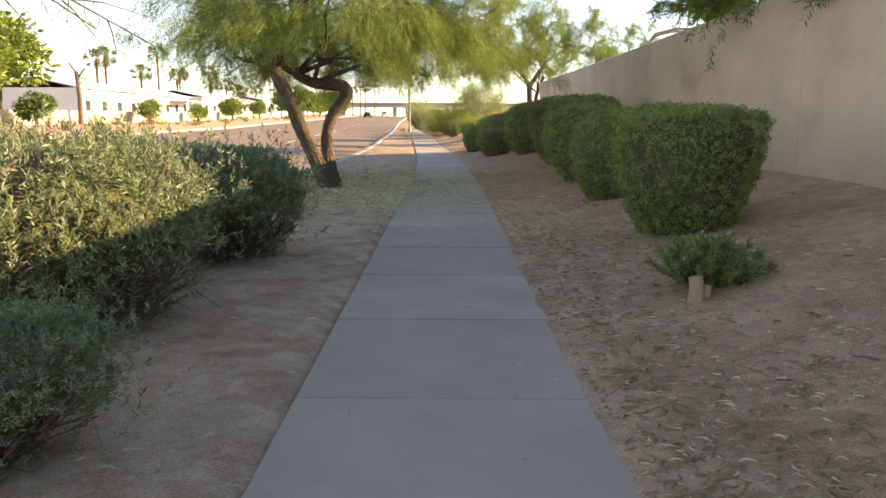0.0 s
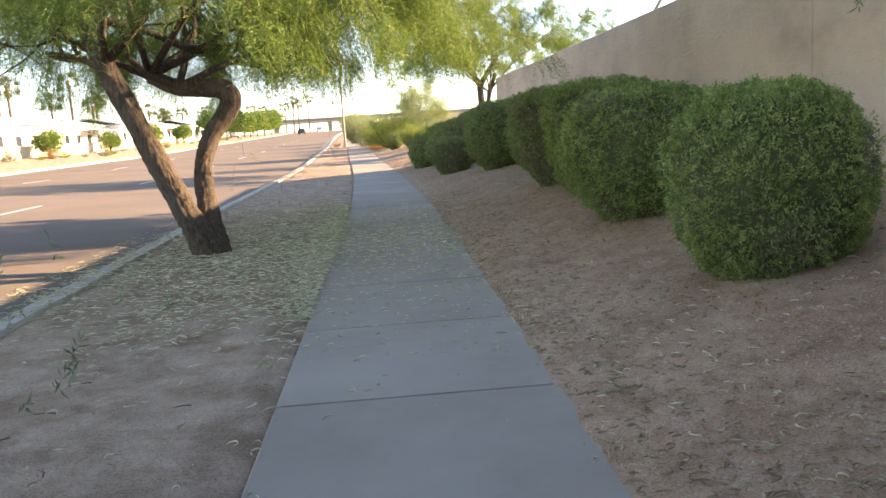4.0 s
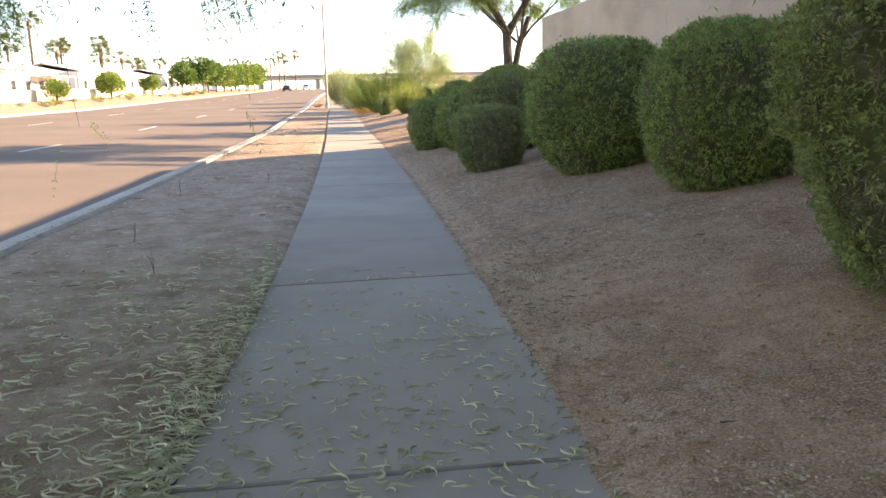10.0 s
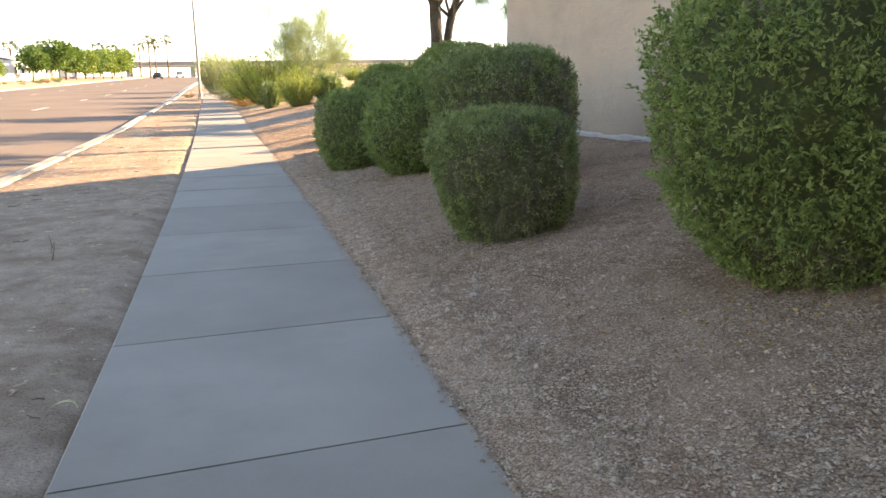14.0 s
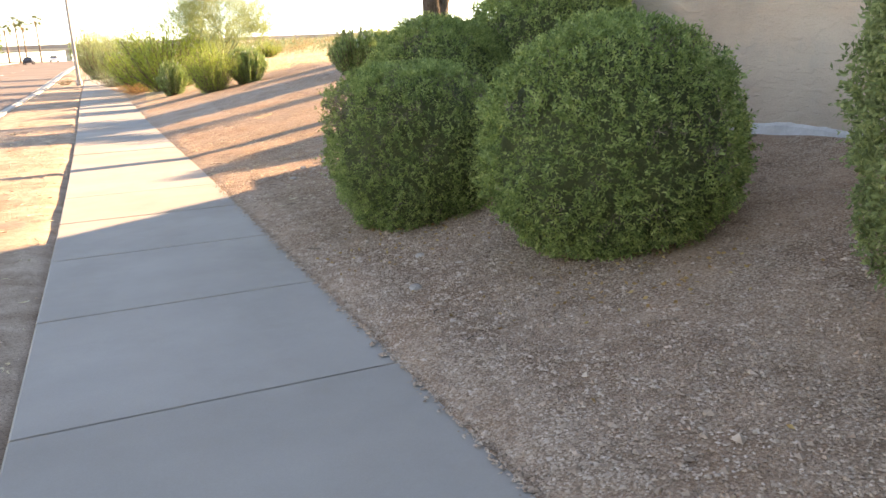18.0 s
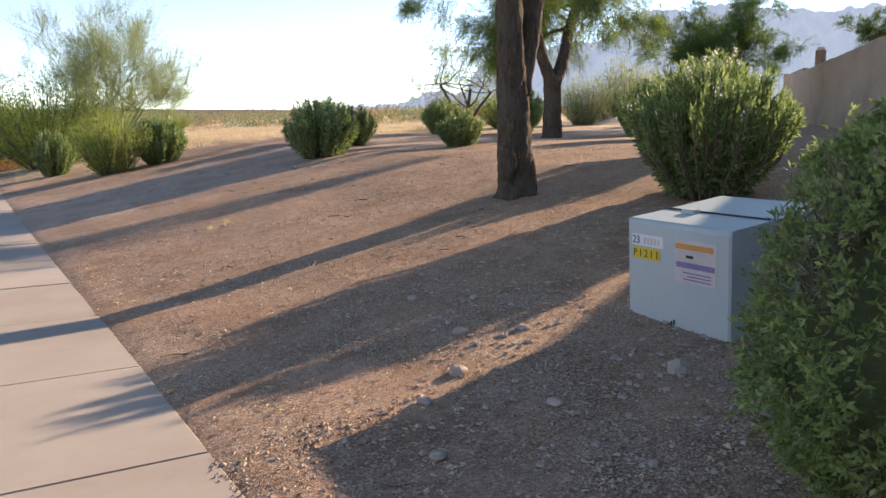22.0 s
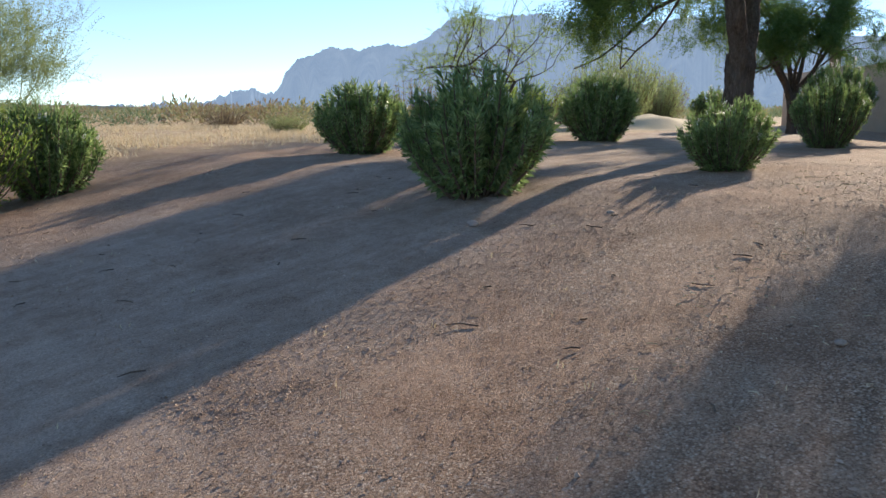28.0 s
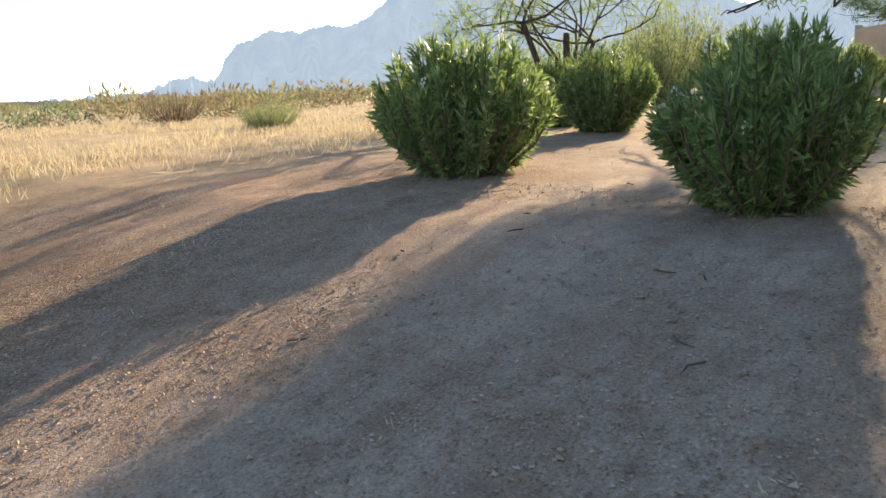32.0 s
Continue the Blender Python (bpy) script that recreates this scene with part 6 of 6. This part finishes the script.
def gravel():
    rng = np.random.default_rng(131)
    n = 105000
    y = rng.uniform(0, 33.5, n)
    e = np.abs(rng.exponential(1.1, n)) + rng.uniform(-0.08, 0.02, n)
    x = pave_left(y) + PAVE_WIDE + e
    patch = np.sin(x * 1.9 + np.sin(y * 0.8)) + np.sin(y * 1.3 + x) + 0.7 * np.sin(y * 3.1)
    keep = (e < 4.5) & (patch + rng.normal(0, 1.2, n) > np.where(y < 5, 1.4, np.where(y < 19, 1.3, -0.6)))
    x, y = x[keep], y[keep]
    stones("gravel", x, y, np.minimum(rng.exponential(0.004, len(x)) + 0.006, 0.03), PEBBLE, "fine pinkish and grey gravel over the bank", "gravel", 132)
    n = 260000
    y = np.where(rng.uniform(size=n) < 0.72, rng.uniform(32.5, 46, n), rng.uniform(46, 52, n))
    e = rng.uniform(0, 8.6, n)
    x = pave_left(y) + PAVE_WIDE + e
    keep = (np.sin(x * 2.3 + np.sin(y * 1.1)) + np.sin(y * 2.0 - x) + rng.normal(0, 1.3, n) > -1.7) & ((y < 39.6 + 0.22 * x) | (rng.uniform(size=n) < 0.9))
    x, y = x[keep], y[keep]
    stones("bank_gravel", x, y, np.minimum(rng.exponential(0.0024, len(x)) + 0.0045, 0.0105) * np.where(y > 42.4 + 0.22 * x, 0.6, 0.85), PEBBLE, "loose pinkish gravel on the open bank", "gravel", 135, 0.75)
    n = 15000
    y = rng.uniform(32.3, 43.0, n)
    x = pave_left(y) + PAVE_WIDE + rng.uniform(0.05, 8.0, n)
    keep = (y < 40.4 + 0.22 * x) & (np.sin(x * 1.7 + y) + np.sin(y * 2.6 - 1.3 * x) + rng.normal(0, 1.0, n) > -0.8)
    x, y = x[keep], y[keep]
    stones("bank_chips", x, y, np.minimum(rng.exponential(0.003, len(x)) + 0.007, 0.017), PEBBLE, "angular pinkish stone chips strewn over the open bank", "gravel", 138, 1.2)
    n = 150000
    y = np.where(rng.uniform(size=n) < 0.68, rng.uniform(16.5, 32.5, n), rng.uniform(1.5, 16.5, n))
    e = 2.6 * rng.uniform(0, 1, n) ** 1.25 - 0.03
    x = pave_left(y) + PAVE_WIDE + e
    patch = 1.3 * np.sin(x * 2.7 + 1.3 * np.sin(y * 1.1)) + 1.3 * np.sin(y * 2.3 - x * 1.4) + rng.normal(0, 0.8, n)
    keep = patch > np.where(y < 18.5, 1.1, -1.4) + np.clip(e - 1.6, 0, 1) * 1.5
    x, y = x[keep], y[keep]
    stones("edge_gravel", x, y, np.minimum(rng.exponential(0.0022, len(x)) + 0.0058, 0.02), PEBBLE, "dense grey-brown gravel between the pavement and the shrubs", "gravel", 136, 1.25)
    n = 70000
    x, y = rng.uniform(1.2, 6.2, n), rng.uniform(42.0, 48.2, n)
    keep = np.sin(x * 2.2 + np.sin(y * 1.6)) + np.sin(y * 2.9 - x) + rng.normal(0, 0.9, n) > -0.6
    x, y = x[keep], y[keep]
    stones("track_gravel", x, y, np.minimum(rng.exponential(0.002, len(x)) + 0.004, 0.016), PEBBLE, "fine dark gravel trodden into the dirt track", "gravel", 137)
    n = 520
    y = rng.uniform(31.6, 34.6, n)
    x = 1.25 + 1.7 * rng.uniform(0, 1, n) ** 0.7
    stones("coarse_gravel", x, y, np.minimum(rng.exponential(0.005, n) + 0.007, 0.024), ROCK, "coarse loose stones near the cabinet", "gravel", 133, 1.3, True)
    n = 9000
    y = np.where(rng.uniform(size=n) < 0.3, rng.uniform(-1, 45, n), rng.uniform(18, 42, n))
    x = kerb_x(y) + 0.2 + rng.uniform(0, 1, n) ** np.where(y > 18, 2.0, 1.0) * (pave_left(y) - kerb_x(y) - 0.2)
    stones("strip_pebbles", x, y, rng.exponential(0.004, n) + 0.004, PEBBLE, "scattered pebbles on the dirt strip", "gravel", 134)


gravel()


def litter():
    """Curled pale pods under the mesquite, leaf litter along the pavement's edge, twigs."""
    rng = np.random.default_rng(141)

    def pods(x, y, lift, size):
        n = len(x)
        a, bend = rng.uniform(0, 6.28, n), rng.choice([-1.0, 1.0], n) * rng.uniform(0.3, 2.0, n)
        tall = rng.uniform(0.0, 0.4, n)
        v = []
        for k in range(7):
            s = k / 6 - 0.5
            ang = a + bend * s
            px = x + np.cos(ang) * s * size
            py = y + np.sin(ang) * s * size
            w = (0.0022 + size * 0.027) * (1 - abs(s) * 1.2)
            nx, ny = -np.sin(ang) * w, np.cos(ang) * w
            rise = lift + tall * size * (0.25 - s * s)
            v.append(np.stack([np.stack([px + nx, py + ny, rise + 0.001], 1), np.stack([px, py, rise + 0.002 + 1.3 * w], 1), np.stack([px - nx, py - ny, rise + 0.001], 1)], 1))
        v = np.stack(v, 1).reshape(-1, 3)
        q = np.array([(3 * k + i, 3 * k + i + 1, 3 * k + i + 4, 3 * k + i + 3) for k in range(6) for i in (0, 1)])
        return v, (q[None] + 21 * np.arange(n)[:, None, None]).reshape(-1, 4)

    n = 5200
    y = np.concatenate([rng.normal(13.2, 2.8, n), rng.uniform(-1, 20, 1300), rng.normal(13.4, 2.6, 3000)])
    fx = np.concatenate([rng.uniform(0, 1, n), rng.uniform(0.5, 1, 1300), 1 - np.abs(rng.normal(0, 0.06, 3000))])
    keep = (y > 9.3 + 0.6 * np.sin(9 * fx) + rng.exponential(0.5, len(y))) & (y < 20) | (rng.uniform(size=len(y)) < 0.12) & (y > -1)
    y, fx = y[keep], fx[keep]
    x = kerb_x(y) - 0.8 + fx ** 0.7 * (pave_left(y) - kerb_x(y) + 0.8)
    lift = np.where(x < kerb_x(y), road_z(x, y), np.where(x < kerb_x(y) + 0.15, 0.0, 0.008))
    v, f = pods(x, y, lift, rng.uniform(0.05, 0.12, len(x)) * np.where(y > 12.5, 1.3, 1.0))
    tagged(new("seed_pods", np_mesh("seed_pods", v, f, POD)), "curled pale yellow-green seed pods fallen under the mesquite", "litter", kind="stuff")
    n = 2300
    y = np.concatenate([rng.normal(14.0, 2.2, n), rng.uniform(-1, 18, 300)])
    x = pave_left(y) + rng.uniform(0, 1, len(y)) * PAVE_WIDE
    keep = ((y > 8.8) | (rng.uniform(size=len(y)) < 0.25)) & (y > -1.2) & (y < 19)
    x, y = x[keep], y[keep]
    v, f = pods(x, y, np.full(len(x), 0.003), rng.uniform(0.025, 0.09, len(x)) * np.where(y > 13, 1.3, 1.0))
    tagged(new("pavement_litter", np_mesh("pavement_litter", v, f, POD)), "small dry pods and leaf bits scattered on the pavement", "litter", kind="stuff")
    n = 5200
    y = 20 * rng.uniform(0, 1, n) ** 1.5 - 0.5
    x = pave_left(y) + PAVE_WIDE + rng.exponential(0.7, n) - 0.06
    v, f = pods(x, y, land(x, y) + rough(x, y) + 0.008, rng.uniform(0.03, 0.075, n) * np.where(y < 7, 1.45, 1.0))
    tagged(new("bank_litter", np_mesh("bank_litter", v, f, SCRUB_LEAF)), "dry brown leaves and pods along the pavement's edge", "litter", kind="stuff")
    n = 1300
    y = 11 * rng.uniform(0, 1, n) ** 1.3 - 0.5
    x = pave_left(y) + PAVE_WIDE + rng.exponential(0.9, n) - 0.04
    v, f = pods(x, y, land(x, y) + rough(x, y) + 0.01, rng.uniform(0.035, 0.085, n))
    tagged(new("bank_pods", np_mesh("bank_pods", v, f, POD)), "curled pale seed pods fallen on the brown bank", "litter", kind="stuff")
    n = 1800
    y = rng.uniform(17, 44, n)
    x = kerb_x(y) + 0.16 + rng.uniform(0, 1, n) ** 1.8 * (pave_left(y) - kerb_x(y) - 0.2)
    v, f = pods(x, y, np.full(n, 0.01), rng.uniform(0.03, 0.09, n))
    tagged(new("strip_litter", np_mesh("strip_litter", v, f, STRAW)), "dry straw-coloured plant bits on the sunlit dirt strip", "litter", kind="stuff")
    n = 7000
    y = rng.uniform(31.5, 47.5, n)
    x = pave_left(y) + PAVE_WIDE + rng.uniform(0, 7.5, n)
    keep = (np.sin(x * 2.1 + np.sin(y * 1.7)) + np.sin(y * 1.9 - x * 0.7) + rng.normal(0, 0.8, n) > 0.1) & (y < 40.5 + 0.25 * x)
    x, y = x[keep], y[keep]
    v, f = pods(x, y, land(x, y) + rough(x, y) + 0.012, rng.uniform(0.02, 0.055, len(x)))
    tagged(new("bank_straw", np_mesh("bank_straw", v, f, STRAW)), "short bits of straw strewn over the open gravel bank", "litter", kind="stuff")
    n = 520
    x, y = rng.uniform(-3.2, 6.5, n), rng.uniform(-1, 47, n)
    e = x - pave_left(y)
    keep = (e < -0.05) & (x > kerb_x(y) + 0.2) | (e > PAVE_WIDE + 0.1)
    x, y = x[keep], y[keep]
    a = rng.uniform(0, 6.28, len(x))
    base = np.stack([x, y, land(x, y) + rough(x, y) + 0.008], 1)
    ln = rng.uniform(0.04, 0.16, len(x))
    runs = [([b, b + np.array([math.cos(k), math.sin(k), 0.02]) * l * 0.5, b + np.array([math.cos(k + 0.3), math.sin(k + 0.3), 0.0]) * l], [0.004, 0.004, 0.002]) for b, k, l in zip(base, a, ln)]
    tagged(new("twigs", tubes_mesh("twigs", runs, TWIG, 4)), "thin dry twigs scattered on the ground", "litter", kind="stuff")
    n = 1500
    cx, cy = np.array([2.35, 2.3, 2.5, 2.65, 2.7, 2.5, 1.7, 2.0, 1.85, 1.3]), np.array([5.3, 8.8, 11.6, 14.2, 16.2, 21.9, 24.4, 25.7, 27.9, 29.5])
    k = rng.integers(0, len(cx), n)
    x, y = cx[k] + rng.normal(0, 0.3, n), cy[k] + rng.normal(0, 0.3, n)
    p = np.stack([x, y, land(x, y) + rough(x, y) + 0.012], 1)
    v, f = leaves(p, rng.normal(0, 1, (n, 3)) * [1, 1, 0.25], 0.03, 0.016, rng)
    tagged(new("leaf_litter", np_mesh("leaf_litter", v, f, DRY_LEAF)), "brown fallen leaves under the clipped shrubs", "litter", kind="stuff")


litter()


def dry_stem(x, y, high, seed):
    """One thin dead stem standing in the dirt, with two side twigs."""
    rng = np.random.default_rng(seed)
    top = np.array([rng.normal(0, 0.04), rng.normal(0, 0.04), high])
    runs = [([(0, 0, -0.03), top * 0.5 + [0.01, 0, 0], top], [0.004, 0.003, 0.002])]
    for f in (0.4, 0.65):
        runs.append(([top * f, top * f + rng.normal(0, 0.025, 3) + [0, 0, 0.03], top * f + rng.normal(0, 0.04, 3) + [0, 0, 0.06]], [0.003, 0.002, 0.0015]))
    ob = new("dry_stem", tubes_mesh("dry_stem", runs, TWIG, 5))
    ob.location = (x, y, at_ground(x, y) - 0.005)
    return tagged(ob, "thin dead stem standing in bare dirt", "weed", "dead stems on the strip")


for k, (x, y, high) in enumerate([(-2.50, 23.96, 0.22), (-2.09, 20.56, 0.17), (-1.47, 19.05, 0.14), (-1.51, 25.44, 0.15), (-2.7, 18.2, 0.12)]):
    dry_stem(x, y, high, k + 170)
wild("dead_brush", -4.15, 69.6, 0.55, 0.4, 1.0, "dark dry clump of brush by the kerb")


def rock(x, y, s, label, seed):
    rng = np.random.default_rng(seed)
    bm = bmesh.new()
    bmesh.ops.create_icosphere(bm, subdivisions=2, radius=1.0)
    for v in bm.verts:
        v.co *= 1 + 0.28 * noise.noise(v.co * 1.3 + Vector((seed, 0, 0)))
        v.co = Vector((v.co.x * s * 1.2, v.co.y * s, v.co.z * s * 0.62))
    ob = part("rock", bm, ROCK)
    ob.matrix_world = pose(x, y, at_ground(x, y) + s * 0.22, 0, 0, rng.uniform(0, 360))
    return tagged(ob, label, "rock", "loose rocks on the bank")


for k, (x, y, s) in enumerate([(2.05, 20.3, 0.05), (2.5, 19.2, 0.045), (1.9, 19.4, 0.03), (1.9, 34.1, 0.055), (2.2, 33.9, 0.05), (1.6, 33.6, 0.06), (2.4, 32.9, 0.09), (1.3, 33.4, 0.045), (2.75, 32.7, 0.07), (1.1, 32.9, 0.04), (2.3, 34.6, 0.04), (3.95, 43.35, 0.06), (4.6, 42.6, 0.035), (1.75, 33.0, 0.05), (1.0, 28.6, 0.05), (1.2, 29.1, 0.04), (2.0, 34.9, 0.045), (3.2, 40.5, 0.03), (1.35, 23.2, 0.03)]):
    rock(x, y, s * 0.72, "pale rough stone lying on gravel", k + 1)

stub = new("shrub_stump")
stub.location = (2.08, 3.42, at_ground(2.08, 3.42))
child("stub", tubes_mesh("stub", [([(0, 0, -0.08), (0.01, 0, 0.08), (0.0, 0.01, 0.16)], [0.06, 0.05, 0.045]), ([(0.06, 0.03, -0.08), (0.09, 0.04, 0.1)], [0.04, 0.03])], STUMP_WOOD, 9), stub)
tagged(stub, "pale brown cut shrub stump on the gravel bank", "stump")

# ---- pavement slabs ----
pavement = new("pavement")
tagged(pavement, "grey concrete pavement of square slabs with open joints", "pavement", kind="structure")
JOINT_SKEW = [(12.6, 0.0), (18.6, -0.16), (21.7, -0.16), (27.8, -0.05), (35, 0.0)]
srng = np.random.default_rng(151)
for k in range(92):
    y0, y1 = np.interp([k, k + 1], *zip(*JOINTS))
    gap = 0.007 + 0.005 * srng.random()
    tilt, drop = srng.normal(0, 0.0012), srng.uniform(-0.004, 0.002)
    bm = bmesh.new()
    rings = []
    for y in (y0 + gap, (y0 + y1) / 2, y1 - gap):
        pl = float(pave_left(y)) - 0.0
        base = float(inter(y, LIFT)) + drop + tilt * (y - y0)
        ring = [(pl, base - 0.11), (pl, base - 0.012), (pl + 0.012, base), (pl + PAVE_WIDE - 0.012, base), (pl + PAVE_WIDE, base - 0.012), (pl + PAVE_WIDE, base - 0.11)]
        skew = float(inter(y, JOINT_SKEW))
        rings.append([bm.verts.new((x, y + skew * (pl + PAVE_WIDE - x) / PAVE_WIDE, z)) for x, z in ring])
    for a, b in zip(rings[:-1], rings[1:]):
        for i in range(5):
            bm.faces.new((a[i], b[i], b[i + 1], a[i + 1]))
    bm.faces.new(rings[0])
    bm.faces.new(rings[-1][::-1])
    bmesh.ops.recalc_face_normals(bm, faces=bm.faces)
    part("slab", bm, CONCRETE, pavement)
